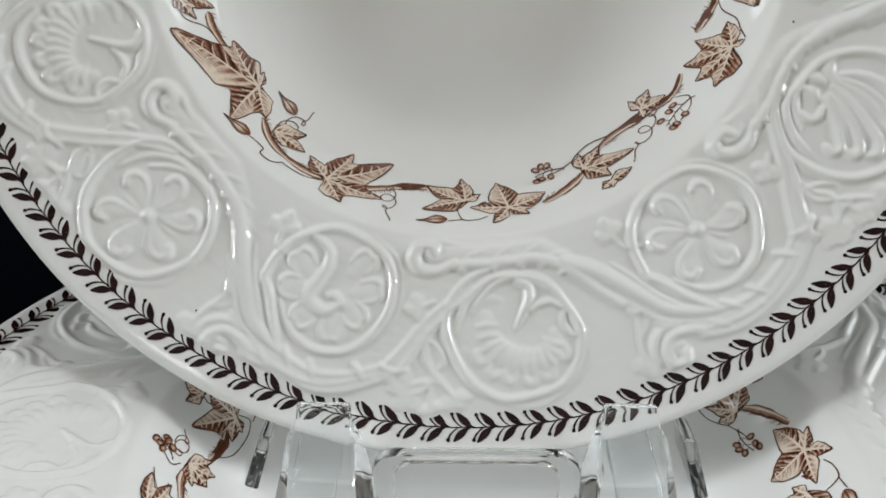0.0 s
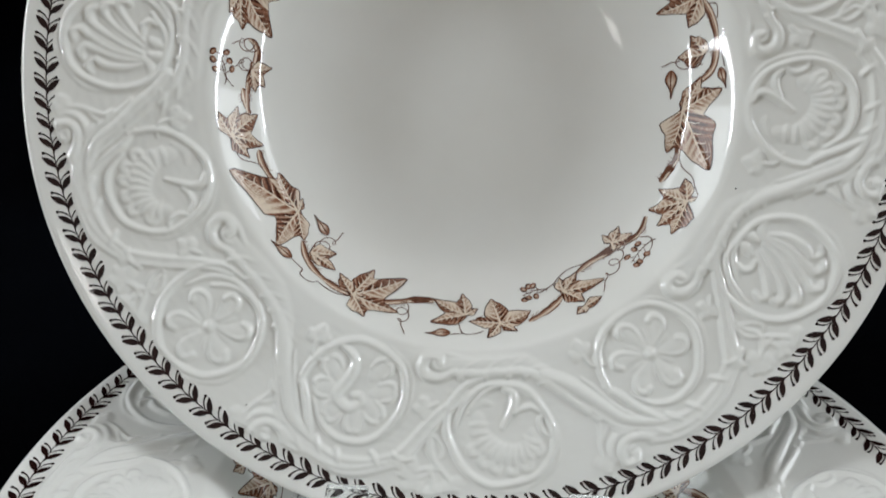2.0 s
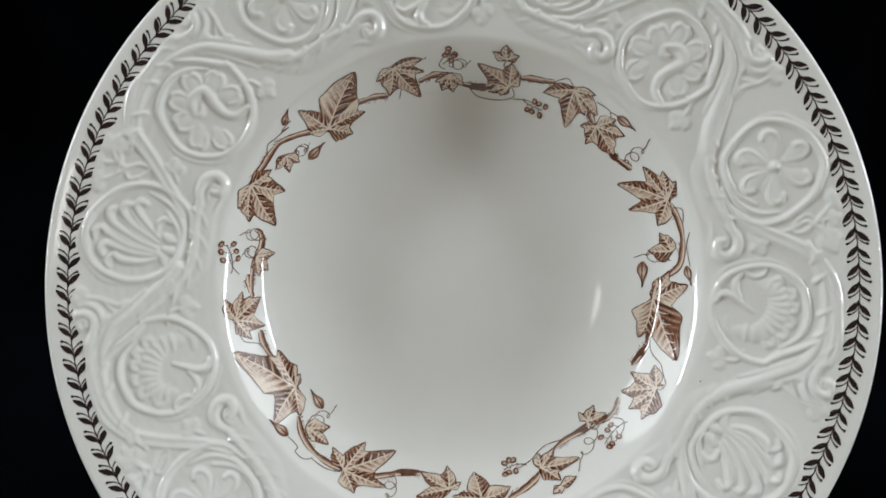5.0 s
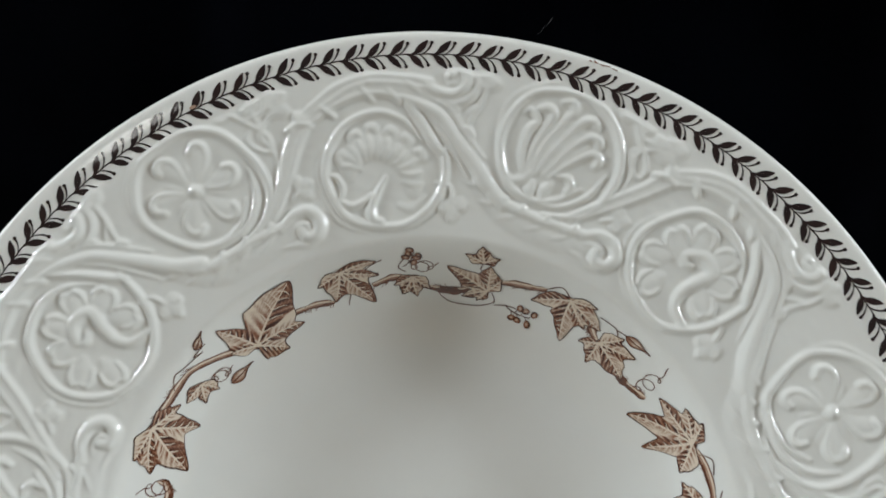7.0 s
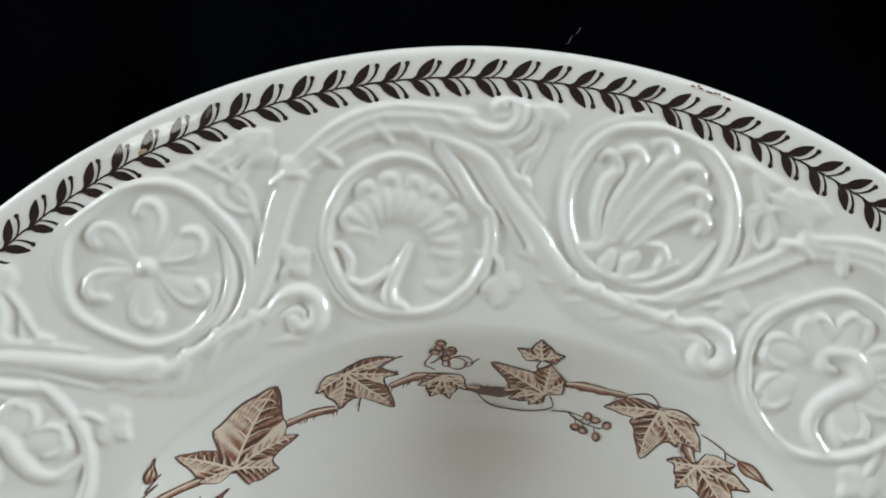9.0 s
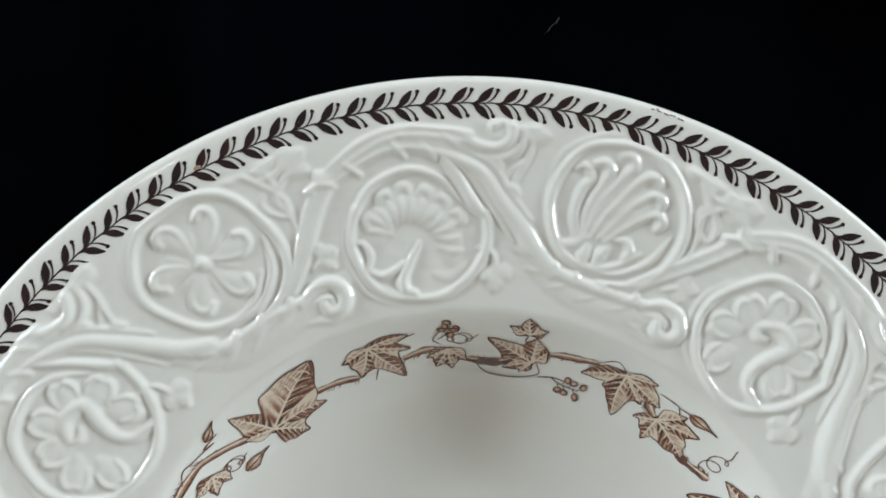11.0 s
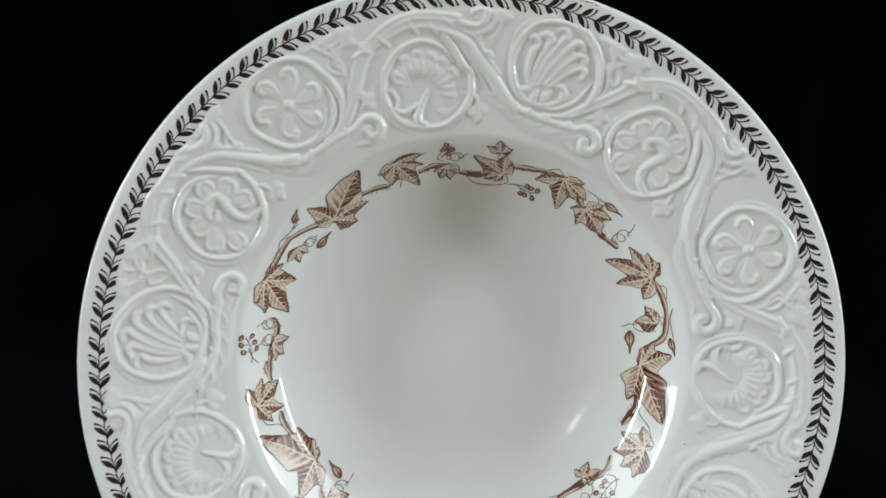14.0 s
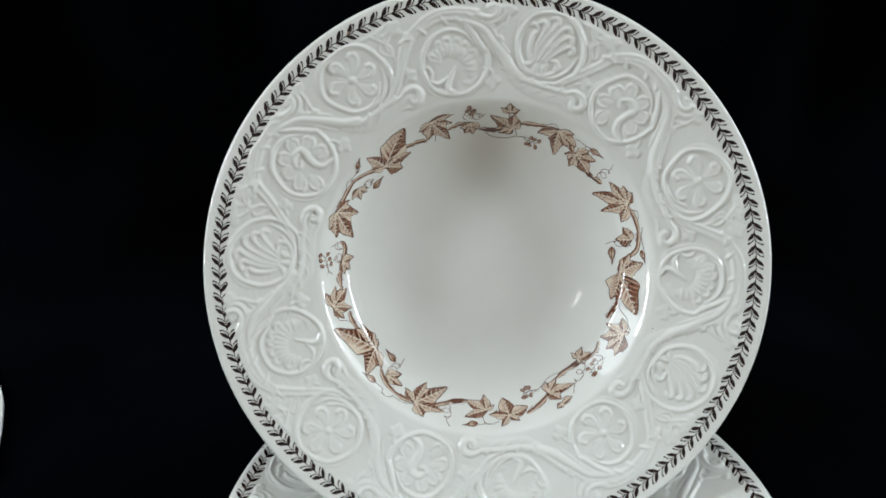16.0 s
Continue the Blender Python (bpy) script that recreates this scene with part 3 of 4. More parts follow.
def laurel():
    """The narrow border: along a thin stem, slender leaves by turns with stalked dots, on both sides."""
    pr = Print()
    count = 137
    rnd = random.Random(3)
    th = np.linspace(0, 2 * math.pi, 1201)
    for lo in range(0, 1200, 60):
        seg = th[lo:lo + 61]
        r0 = laurel_line(seg[0])
        pts = np.stack([(seg - seg[0]) * laurel_line(seg) * PLATE_R, (laurel_line(seg) - r0) * PLATE_R + 0.00005 * np.sin(seg * 137)], 1)
        pr.ribbon(r0, seg[0], pts, (0.00026, 0.00030, 0.00026), 0.1, 0.00009)
    leaf = [(0.02, 0.01), (-0.18, 0.12), (-0.33, 0.41), (-0.60, 0.70), (-1.02, 0.92), (-0.94, 0.60), (-0.78, 0.29), (-0.49, 0.07), (-0.20, 0.02)]
    for k in range(count):
        for side in (1, -1):
            a = 2 * math.pi * (k + (0.0 if side > 0 else 0.16) + rnd.uniform(-0.03, 0.03)) / count
            r0 = laurel_line(a)
            s = 0.0034 * rnd.uniform(0.94, 1.06)
            fat = rnd.uniform(0.82, 1.08)
            o = spline([(x * s * 1.12, y * s * side * (0.86 + 0.14 * fat)) for x, y in leaf], 3, True)
            pr.blob(r0, a, o, rnd.uniform(0.0, 0.25), 0.00010, rings=3)
            b2 = a + math.pi / count * rnd.uniform(0.94, 1.06)
            r1 = laurel_line(b2)
            reach = rnd.uniform(0.92, 1.06)
            st = spline([(0, 0), (-0.0010 * reach, side * 0.0006), (-0.0019 * reach, side * 0.0016), (-0.0023 * reach, side * 0.0026 * reach)], 4)
            pr.ribbon(r1, b2, st, (0.00014, 0.00026, 0.00042, 0.00046), 0.1, 0.00010)
            end = st[-1]
            dot = [(end[0] + 0.00042 * math.cos(q), end[1] + 0.00042 * math.sin(q)) for q in np.linspace(0, 2 * math.pi, 9)[:-1]]
            pr.blob(r1, b2, dot, 0.1, 0.00011, rings=2)
    return pr.mesh()


def ivy_leaf(th, r, lobes, dark, seed):
    """A printed leaf whose veins meet at (th, r). lobes: direction in degrees (0: counter-clockwise, 90: outward), length in mm and breadth of each.
    Tan fill, brown shading along the veins and over one flank, pale veins, thin dark outline."""
    pr = Print()
    rnd = random.Random(seed)
    th0 = radians(th)
    m = len(lobes)
    unit = lambda a: np.array([math.cos(a), math.sin(a)])
    # start after the widest gap, where the stalk joins
    gaps = [(lobes[(k + 1) % m][0] - lobes[k][0]) % 360 for k in range(m)]
    first = (int(np.argmax(gaps)) + 1) % m
    ring = [lobes[(first + k) % m] for k in range(m)]
    outline, veins = [unit(radians(ring[0][0] - min(gaps[(first - 1) % m] * 0.3, 75))) * ring[0][1] * 0.16], []
    for k, (deg, L, w) in enumerate(ring):
        a = radians(deg)
        d, nrm = unit(a), unit(a + math.pi / 2)
        bend = rnd.uniform(-0.05, 0.05) * L
        w = w * (1.0 if L < 12 else 0.90)
        slim = 0.80 if L < 12 else 0.62
        before = 1.0 if k else 1.15
        after = 1.0 if k < m - 1 else 1.15
        outline += [d * L * 0.42 - nrm * L * w * 1.3 * before, d * L * 0.70 - nrm * L * w * slim * before + nrm * bend * 0.5, d * L * 0.88 - nrm * L * w * 0.20, d * L + nrm * bend * 0.3, d * L * 0.995 + nrm * bend * 0.3,
                    d * L * 0.86 + nrm * L * w * 0.24, d * L * 0.68 + nrm * L * w * slim * after + nrm * bend * 0.5, d * L * 0.40 + nrm * L * w * 1.3 * after]
        veins.append(spline([(0, 0), d * L * 0.5 + nrm * bend, d * L * 0.93 + nrm * bend * 0.4], 36))
    last = ring[-1]
    outline.append(unit(radians(last[0] + min(gaps[(first - 1) % m] * 0.3, 75))) * last[1] * 0.16)
    # outer envelope by direction, so that neighbouring lobes meet in a notch
    o = np.array(outline)
    fine = np.concatenate([o[k] + (o[(k + 1) % len(o)] - o[k]) * np.linspace(0, 1, 24, endpoint=False)[:, None] for k in range(len(o))])
    ang = np.arctan2(fine[:, 1], fine[:, 0])
    rad = np.hypot(*fine.T)
    tips = [radians(q[0]) for q in ring]
    steps = np.sort(np.concatenate([np.linspace(-math.pi, math.pi, 150, endpoint=False), [(t + math.pi) % (2 * math.pi) - math.pi for t in tips]]))
    edge = np.zeros(len(steps))
    for k, a in enumerate(steps):
        near = np.abs((ang - a + math.pi) % (2 * math.pi) - math.pi) < 0.035
        edge[k] = rad[near].max() if near.any() else 0.4
    edge = np.maximum(edge, 0.35)
    keep = edge.copy()
    edge = (np.roll(edge, 1) + 2 * edge + np.roll(edge, -1)) / 4
    for k, a in enumerate(steps):
        if any(abs((a - t + math.pi) % (2 * math.pi) - math.pi) < 0.02 for t in tips):
            edge[k] = keep[k]
    edge *= 1 + 0.025 * np.sin(steps * 9 + seed) + 0.015 * np.sin(steps * 17 + 2 * seed)
    rim = np.stack([np.cos(steps), np.sin(steps)], 1) * edge[:, None]
    n = len(rim)
    pts, tones = [], []
    for f in np.concatenate([[0.02], np.linspace(0.07, 1, 26)]):
        p = rim * f
        best, tone = np.full(n, 1e9), np.zeros(n)
        for (deg, L, w), v in zip(ring, veins):
            diff = p[:, None] - v[None]
            dist = np.hypot(diff[..., 0], diff[..., 1])
            j = dist.argmin(1)
            d = dist[np.arange(n), j]
            along = np.gradient(v, axis=0)[j]
            across = along[:, 0] * diff[np.arange(n), j, 1] - along[:, 1] * diff[np.arange(n), j, 0]
            side = np.where(across * dark > 0, 1.0, 0.0)
            t = j / (len(v) - 1)
            stripe = 0.5 + 0.5 * np.cos(2 * math.pi * (t * L - 0.9 * d) / max(L / 8.0, 1.3) + seed)
            reach = L * w * (0.80 + 0.7 * side)
            shade = np.exp(-(d / reach) ** 2) * (0.22 + 0.78 * stripe) * (1.15 - 0.40 * t)
            here = 0.93 - (0.66 + 0.40 * side) * shade - 0.14 * side
            closer = d < best
            tone[closer], best[closer] = here[closer], d[closer]
        pts.append(p)
        tones.append(tone - 0.10 * (f > 0.97))
    p = np.concatenate(pts) / 1000
    pr.add(beside(r, th0, p[:, 0], p[:, 1], 0.00018), grid_quads(27, n), np.concatenate(tones))
    line = np.concatenate([rim, rim[:1]]) / 1000
    pr.ribbon(r, th0, line, [0.00018, 0.00034, 0.00014, 0.00038, 0.00016, 0.00032, 0.00014, 0.00036, 0.00018], 0.0, 0.00021)
    for (deg, L, w), v in zip(ring, veins):
        pr.ribbon(r, th0, v / 1000, (0.00062, 0.00046, 0.00018), 1.05, 0.00023)
        for t in np.arange(0.22, 0.85, 0.15 if L > 8 else 0.24):
            k = int(t * (len(v) - 1))
            d = v[min(k + 3, len(v) - 1)] - v[k - 3]
            d = d / np.hypot(*d)
            for e in (1, -1):
                tip = v[k] + (d * 0.8 + np.array([-d[1], d[0]]) * e) * L * w * 0.62 * (1.1 - 0.6 * t)
                reach = np.interp(math.atan2(tip[1], tip[0]), steps, edge) * 0.92
                if np.hypot(*tip) > reach:
                    tip *= reach / np.hypot(*tip)
                pr.ribbon(r, th0, np.array([v[k], (v[k] + tip) / 2 + d * L * 0.015, tip]) / 1000, (0.00034, 0.00028, 0.00012), 1.05, 0.000225)
    return pr.mesh()


# each leaf: where its veins meet, its lobes, the shaded flank
LEAVES_TOP = [
    (134.3, 0.527, ((-169, 12.7, 0.2), (-129, 8.3, 0.3), (34, 6.7, 0.2), (75, 12.5, 0.22), (146, 21.3, 0.27)), 1, 0),
    (110.7, 0.569, ((-157, 9.2, 0.16), (-115, 13.2, 0.26), (-68, 9.4, 0.3), (-20, 6.6, 0.2), (174, 9.2, 0.13)), -1, 1),
    (95.9, 0.538, ((-135, 5.8, 0.25), (-98, 6.5, 0.28), (-63, 6.3, 0.3), (-26, 5.3, 0.25)), 1, 2),
    (78.9, 0.524, ((-61, 4.0, 0.25), (-27, 6.7, 0.16), (31, 12.3, 0.22), (84, 8.7, 0.28), (118, 5.6, 0.25)), -1, 3),
    (81.1, 0.575, ((21, 4.9, 0.25), (77, 5.0, 0.32), (148, 3.9, 0.3)), 1, 4),
    (62.0, 0.567, ((-165, 10.6, 0.22), (-141, 8.4, 0.2), (-106, 12.9, 0.26), (-37, 9.9, 0.2), (158, 6.8, 0.16)), 1, 5),
    (51.5, 0.535, ((-164, 11.0, 0.26), (-100, 6.9, 0.3), (-43, 5.2, 0.2), (116, 7.2, 0.25), (151, 9.7, 0.2)), 1, 6),
    (24.2, 0.566, ((-136, 9.2, 0.24), (-85, 13.3, 0.18), (-52, 16.9, 0.17), (-11, 12.7, 0.2), (17, 8.8, 0.25), (50, 6.4, 0.2)), 1, 7),
]
LEAVES_RIGHT = [
    (10.8, 0.548, ((-83, 7.8, 0.28), (-27, 6.6, 0.3), (23, 3.5, 0.25)), -1, 8),
    (-2.9, 0.508, ((-170, 12.2, 0.32), (8, 4.6, 0.2), (31, 10.4, 0.22), (65, 12.8, 0.28), (144, 21.4, 0.24)), -1, 9),
    (-25.9, 0.565, ((-157, 10.6, 0.2), (-122, 11.2, 0.22), (-87, 9.9, 0.2), (-33, 7.2, 0.26), (51, 3.1, 0.2), (171, 10.3, 0.26)), -1, 10),
    (-45.0, 0.498, ((-94, 3.8, 0.25), (-23, 5.1, 0.28), (22, 6.3, 0.22), (117, 2.7, 0.3)), 1, 11),
    (-63.7, 0.528, ((-79, 4.8, 0.28), (-33, 7.1, 0.22), (16, 12.1, 0.18), (60, 7.8, 0.22)), 1, 12),
    (-60.8, 0.574, ((-4, 5.3, 0.22), (111, 2.5, 0.25), (157, 3.4, 0.3)), 1, 13),
    (-81.3, 0.558, ((-172, 8.7, 0.18), (-100, 9.8, 0.28), (-16, 9.6, 0.25), (41, 5.4, 0.2), (130, 6.4, 0.2)), 1, 14),
]
LEAVES_LEFT = [
    (-89.8, 0.537, ((-153, 10.2, 0.2), (-99, 7.4, 0.25), (-33, 4.0, 0.25), (156, 10.4, 0.17)), -1, 15),
    (-118.3, 0.564, ((-148, 7.7, 0.22), (-84, 11.6, 0.2), (-51, 16.8, 0.24), (-4, 13.3, 0.18), (41, 7.8, 0.28)), -1, 16),
    (-143.8, 0.515, ((-179, 12.3, 0.26), (-127, 4.3, 0.2), (30, 9.5, 0.2), (67, 14.2, 0.27), (141, 22.9, 0.22)), 1, 17),
    (-166.6, 0.578, ((-158, 8.7, 0.2), (-121, 11.3, 0.22), (-72, 10.1, 0.2), (-32, 7.4, 0.25), (156, 7.3, 0.22)), 1, 18),
    (176.8, 0.535, ((-107, 6.3, 0.24), (-50, 6.0, 0.28), (-14, 6.1, 0.25)), 1, 19),
    (158.9, 0.583, ((-151, 7.6, 0.25), (-103, 12.3, 0.25), (-58, 16.1, 0.25), (-20, 11.2, 0.25), (9, 8.1, 0.2)), -1, 20),
    (147.6, 0.552, ((-98, 5.2, 0.25), (-49, 5.4, 0.28), (6, 5.5, 0.25)), 1, 21),
    (-133.0, 0.547, ((-50, 7.5, 0.26), (-5, 8.4, 0.22), (33, 3.6, 0.25)), 1, 22),
]
# buds and tendrils: angle, radius, length in mm, direction
BUDS = [(142.0, 0.594, 4.8, 152), (144.4, 0.512, 6.9, -179), (49.0, 0.576, 6.7, 171), (-133.8, 0.496, 6.7, -173), (-134.9, 0.583, 7.0, 168), (-93.5, 0.576, 6.7, 167), (8.5, 0.485, 7.6, -177), (6.4, 0.572, 5.7, 165)]
TENDRILS = [(95.8, 0.56, 6.5, -180), (39.1, 0.526, 12.1, 91), (-105.6, 0.528, 12.5, 83), (-134.0, 0.539, 11.1, -72), (145.3, 0.544, 5.2, -147), (-43.0, 0.52, 16.6, 152), (8.3, 0.545, 12.2, -77), (176.1, 0.533, 5.8, 89), (171.5, 0.53, 8.2, 93)]
BERRIES = [(97.1, 0.561, 4.8, 117), (73.0, 0.503, 6.0, -177), (-38.4, 0.552, 8.4, 177), (-68.1, 0.508, 6.3, -180), (-179.6, 0.579, 7.8, 159)]
STEMS_A = [
    [(157.1, 0.582), (153.4, 0.58), (150.1, 0.58), (146.2, 0.578), (142.9, 0.567), (138.9, 0.549), (133.5, 0.521)],
    [(125.1, 0.537), (121.7, 0.534), (117.9, 0.53), (114.4, 0.521)],
    [(105.0, 0.531), (102.5, 0.536), (100.1, 0.54), (97.3, 0.539)],
    [(93.1, 0.519), (89.7, 0.514), (85.7, 0.514), (83.0, 0.522)],
    [(76.8, 0.546), (73.8, 0.552), (70.4, 0.557), (67.2, 0.564)],
    [(55.8, 0.552), (53.8, 0.541), (52.0, 0.534)],
]
STEMS_B = [
    [(43.5, 0.518), (40.0, 0.521), (35.8, 0.532)],
    [(23.3, 0.566), (19.5, 0.572), (15.2, 0.573), (10.9, 0.569), (6.5, 0.558), (3.6, 0.53)],
    [(-11.5, 0.51), (-16.0, 0.516), (-19.4, 0.51), (-23.4, 0.503)],
    [(-33.5, 0.515), (-36.9, 0.523), (-40.0, 0.523), (-44.1, 0.511), (-48.8, 0.505), (-53.7, 0.501), (-57.9, 0.505)],
    [(-63.7, 0.534), (-66.8, 0.546), (-70.5, 0.556), (-74.5, 0.564)],
    [(-87.1, 0.545), (-85.4, 0.554)],
]
STEMS_C = [
    [(-98.1, 0.513), (-103.6, 0.523), (-108.6, 0.541), (-111.2, 0.552)],
    [(-117.3, 0.56), (-121.3, 0.569), (-125.0, 0.571), (-129.4, 0.569), (-133.0, 0.561), (-136.7, 0.545)],
    [(-153.9, 0.53), (-156.9, 0.534), (-159.9, 0.537), (-162.7, 0.535)],
    [(-172.0, 0.54), (-175.3, 0.546), (-178.3, 0.549)],
    [(-173.1, 0.541), (-177.7, 0.541), (177.9, 0.536), (173.3, 0.528), (170.2, 0.534), (169.4, 0.547)],
]
STALKS_A = [
    [(111.6, 0.506), (109.8, 0.529), (106.3, 0.546), (103.0, 0.553)],
    [(109.2, 0.533), (109.2, 0.545), (106.3, 0.56), (103.8, 0.57), (101.8, 0.575)],
    [(90.7, 0.514), (87.4, 0.491), (81.0, 0.49), (76.8, 0.505), (77.8, 0.523)],
    [(76.6, 0.5), (73.3, 0.507), (70.1, 0.507)],
    [(67.3, 0.565), (64.8, 0.58), (61.9, 0.568)],
    [(55.4, 0.572), (52.6, 0.574), (51.2, 0.573), (49.4, 0.56)],
    [(51.2, 0.573), (48.8, 0.577), (46.7, 0.574)],
    [(150.7, 0.582), (148.2, 0.594), (146.1, 0.59), (141.6, 0.584), (143.4, 0.589), (140.0, 0.59)],
]
STALKS_B = [
    [(157.4, 0.581), (154.7, 0.587), (152.1, 0.583)],
    [(-163.8, 0.578), (-160.9, 0.571), (-159.0, 0.545), (-154.8, 0.534)],
    [(-134.6, 0.584), (-131.3, 0.584), (-130.7, 0.594), (-128.1, 0.593), (-126.6, 0.581)],
    [(-126.5, 0.583), (-122.3, 0.581), (-118.9, 0.571)],
    [(-91.5, 0.557), (-90.4, 0.576), (-87.6, 0.577), (-85.5, 0.571)],
    [(-93.2, 0.58), (-90.4, 0.576)],
    [(-64.7, 0.525), (-64.7, 0.504), (-59.6, 0.489), (-53.5, 0.499)],
    [(-64.7, 0.504), (-68.3, 0.511), (-71.0, 0.514)],
]
STALKS_C = [
    [(-39.0, 0.531), (-37.7, 0.547), (-39.4, 0.56), (-43.2, 0.565)],
    [(-12.8, 0.512), (-17.6, 0.529), (-19.8, 0.554), (-22.0, 0.566), (-23.8, 0.578)],
    [(14.7, 0.587), (11.5, 0.577), (6.5, 0.579)],
    [(21.8, 0.569), (20.6, 0.585), (17.6, 0.58)],
    [(-178.2, 0.566), (179.9, 0.579), (177.4, 0.587)],
    [(81.2, 0.572), (81.5, 0.562), (80.3, 0.554)],
    [(97.2, 0.548), (98.7, 0.558), (97.4, 0.572)],
]


def along_plate(path, per=8):
    """A smooth line through (angle, radius) pairs, as places beside the first."""
    a = np.unwrap(np.radians([q[0] for q in path]))
    p = spline(np.stack([a, [q[1] for q in path]], 1), per)
    u = (p[:, 0] - p[0, 0]) * p[:, 1] * PLATE_R
    v = np.interp(p[:, 1], FINE_R, FINE_S) - np.interp(p[0, 1], FINE_R, FINE_S)
    return p[0, 1], p[0, 0], np.stack([u, v], 1)


def vine_stem(path, seed):
    """A piece of the woody stem: dark lower edge, lighter upper edge, short hairs along it."""
    pr = Print()
    rnd = random.Random(seed)
    r0, th0, uv = along_plate(path, 10)
    t = np.linspace(0, 1, len(uv))
    w = (0.0021 + 0.0004 * np.sin(t * 9 + seed) + 0.0002 * np.sin(t * 23)) * np.clip(0.45 + 3 * np.minimum(t, 1 - t), 0, 1)
    pr.ribbon(r0, th0, uv, w, 0.14, 0.00012)
    pr.ribbon(r0, th0, uv + (0, 0.00022), w * 0.60, 0.50, 0.00014)
    pr.ribbon(r0, th0, uv + (0, 0.00042), w * 0.24, 0.85, 0.00016)
    e = -1 if seed % 3 else 1
    for k in range(2, len(uv) - 2):
        if math.sin(k * 0.45 + seed) > -0.2:
            q = uv[k]
            g = rnd.uniform(0.6, 1.2)
            pr.ribbon(r0, th0, np.array([q + (0, e * 0.0004), q + (0.0003, e * 0.0012 * g), q + (0.0006, e * 0.0018 * g)]), (0.00026, 0.0002, 0.00008), 0.25, 0.00011)
    return pr.mesh()


def thin_stalk(path):
    pr = Print()
    r0, th0, uv = along_plate(path)
    pr.ribbon(r0, th0, uv, (0.00022, 0.00032, 0.00024, 0.0003), 0.12, 0.00017)
    return pr.mesh()


def bud(th, r, mm, way):
    """A closed bud: a drop that runs out into a thin dark point."""
    pr = Print()
    L = mm / 1000
    drop = [(-0.02, 0), (0.10, 0.15), (0.32, 0.23), (0.56, 0.13), (0.76, 0.04), (1.0, 0.012), (1.0, -0.012), (0.74, -0.05), (0.52, -0.14), (0.28, -0.19), (0.08, -0.12)]
    o = turned(spline(drop, 5, True) * L, radians(way))
    pr.blob(r, radians(th), o, 0.35, 0.00018, 0.95, 6)
    pr.ribbon(r, radians(th), np.concatenate([o, o[:1]]), (0.00016, 0.0003, 0.00022, 0.00034, 0.00016), 0.05, 0.00020)
    pr.ribbon(r, radians(th), turned(np.array([(0, 0), (0.4, 0.03), (0.9, 0)]) * L, radians(way)), (0.0006, 0.0004, 0.0002), 0.2, 0.00021)
    return pr.mesh()


def tendril(th, r, mm, way):
    """A coiled tendril: two or three loops, then a loose end."""
    pr = Print()
    t = np.linspace(0, 1, 90)
    k = mm / 11.0
    loops = 2 * math.pi * 3.0 * np.clip(t * 1.35, 0, 1)
    size = np.clip(np.sin(math.pi * np.clip(t * 1.35, 0, 1)), 0, 1)
    x = 0.011 * k * t + 0.0021 * np.sin(loops) * size
    y = 0.0019 * (1 - np.cos(loops)) * size - 0.0012 * size + 0.0008 * np.sin(t * 11) * t
    pr.ribbon(r, radians(th), turned(np.stack([x, y], 1), radians(way)), (0.00028, 0.00026, 0.00024, 0.00026), 0.18, 0.00017)
    return pr.mesh()


def berries(th, r, mm, way):
    """Five or six stalked berries, dark on one side."""
    pr = Print()
    rnd = random.Random(int(th))
    k = mm / 7.0
    pr.ribbon(r, radians(th), turned(spline([(-0.0010, -0.0008), (0, 0), (0.003, 0.0006), (0.0068, 0)], 5) * k, radians(way)), (0.0003, 0.0003, 0.0002), 0.1, 0.00016)
    for j in range(6):
        stem = np.array([0.0012 + 0.0010 * j + rnd.uniform(-0.0003, 0.0003), 0.0003]) * k
        tip = stem + np.array([rnd.uniform(0.0004, 0.0014), (-1) ** j * 0.0019 + rnd.uniform(-0.0004, 0.0004)]) * k
        c, g = turned([tip], radians(way))[0], turned([stem], radians(way))[0]
        pr.ribbon(r, radians(th), np.array([g, (g + c) / 2, c]), (0.0002, 0.0002), 0.15, 0.00016)
        turn = rnd.uniform(0, 6.28)
        pr.blob(r, radians(th), [c + np.array(turned([(0.00105 * math.cos(a), 0.00078 * math.sin(a))], turn)[0]) for a in np.linspace(0, 6.283, 13)[:-1]], 0.25, 0.00018, 0.75, 4)
        pr.ribbon(r, radians(th), np.array([c + np.array(turned([(0.00100 * math.cos(a), 0.00074 * math.sin(a))], turn)[0]) for a in np.linspace(0, 3.6, 10)]), (0.0001, 0.00045, 0.0001), 0.0, 0.00020)
    return pr.mesh()


def edge_wear():
    """Nicks on the lip and a rusty speck in the border."""
    pr = Print()
    rnd = random.Random(8)
    for k in range(9):
        a = radians(71.2 + 0.38 * k + rnd.uniform(-0.1, 0.1))
        L = rnd.uniform(0.0004, 0.0011)
        pr.ribbon(0.9905 + rnd.uniform(-0.002, 0.002), a, np.array([(0, 0), (L / 2, 0.00008), (L, 0)]), (0.0001, 0.00035, 0.0001), 0.3, 0.00012)
    return pr.mesh()


def rust_speck():
    pr = Print()
    pr.blob(0.957, radians(120.3), [(0.0008 * math.cos(q), 0.0004 * math.sin(q)) for q in np.linspace(0, 6.283, 9)[:-1]], 0.55, 0.00012, rings=2)
    return pr.mesh()


def glaze_speck(th, r, mm):
    """A pinhead of iron burnt into the glaze."""
    pr = Print()
    pr.blob(r, radians(th), [(mm / 2000 * math.cos(q), mm / 2200 * math.sin(q)) for q in np.linspace(0, 6.283, 9)[:-1]], 0.3, 0.00035, rings=2)
    return pr.mesh()


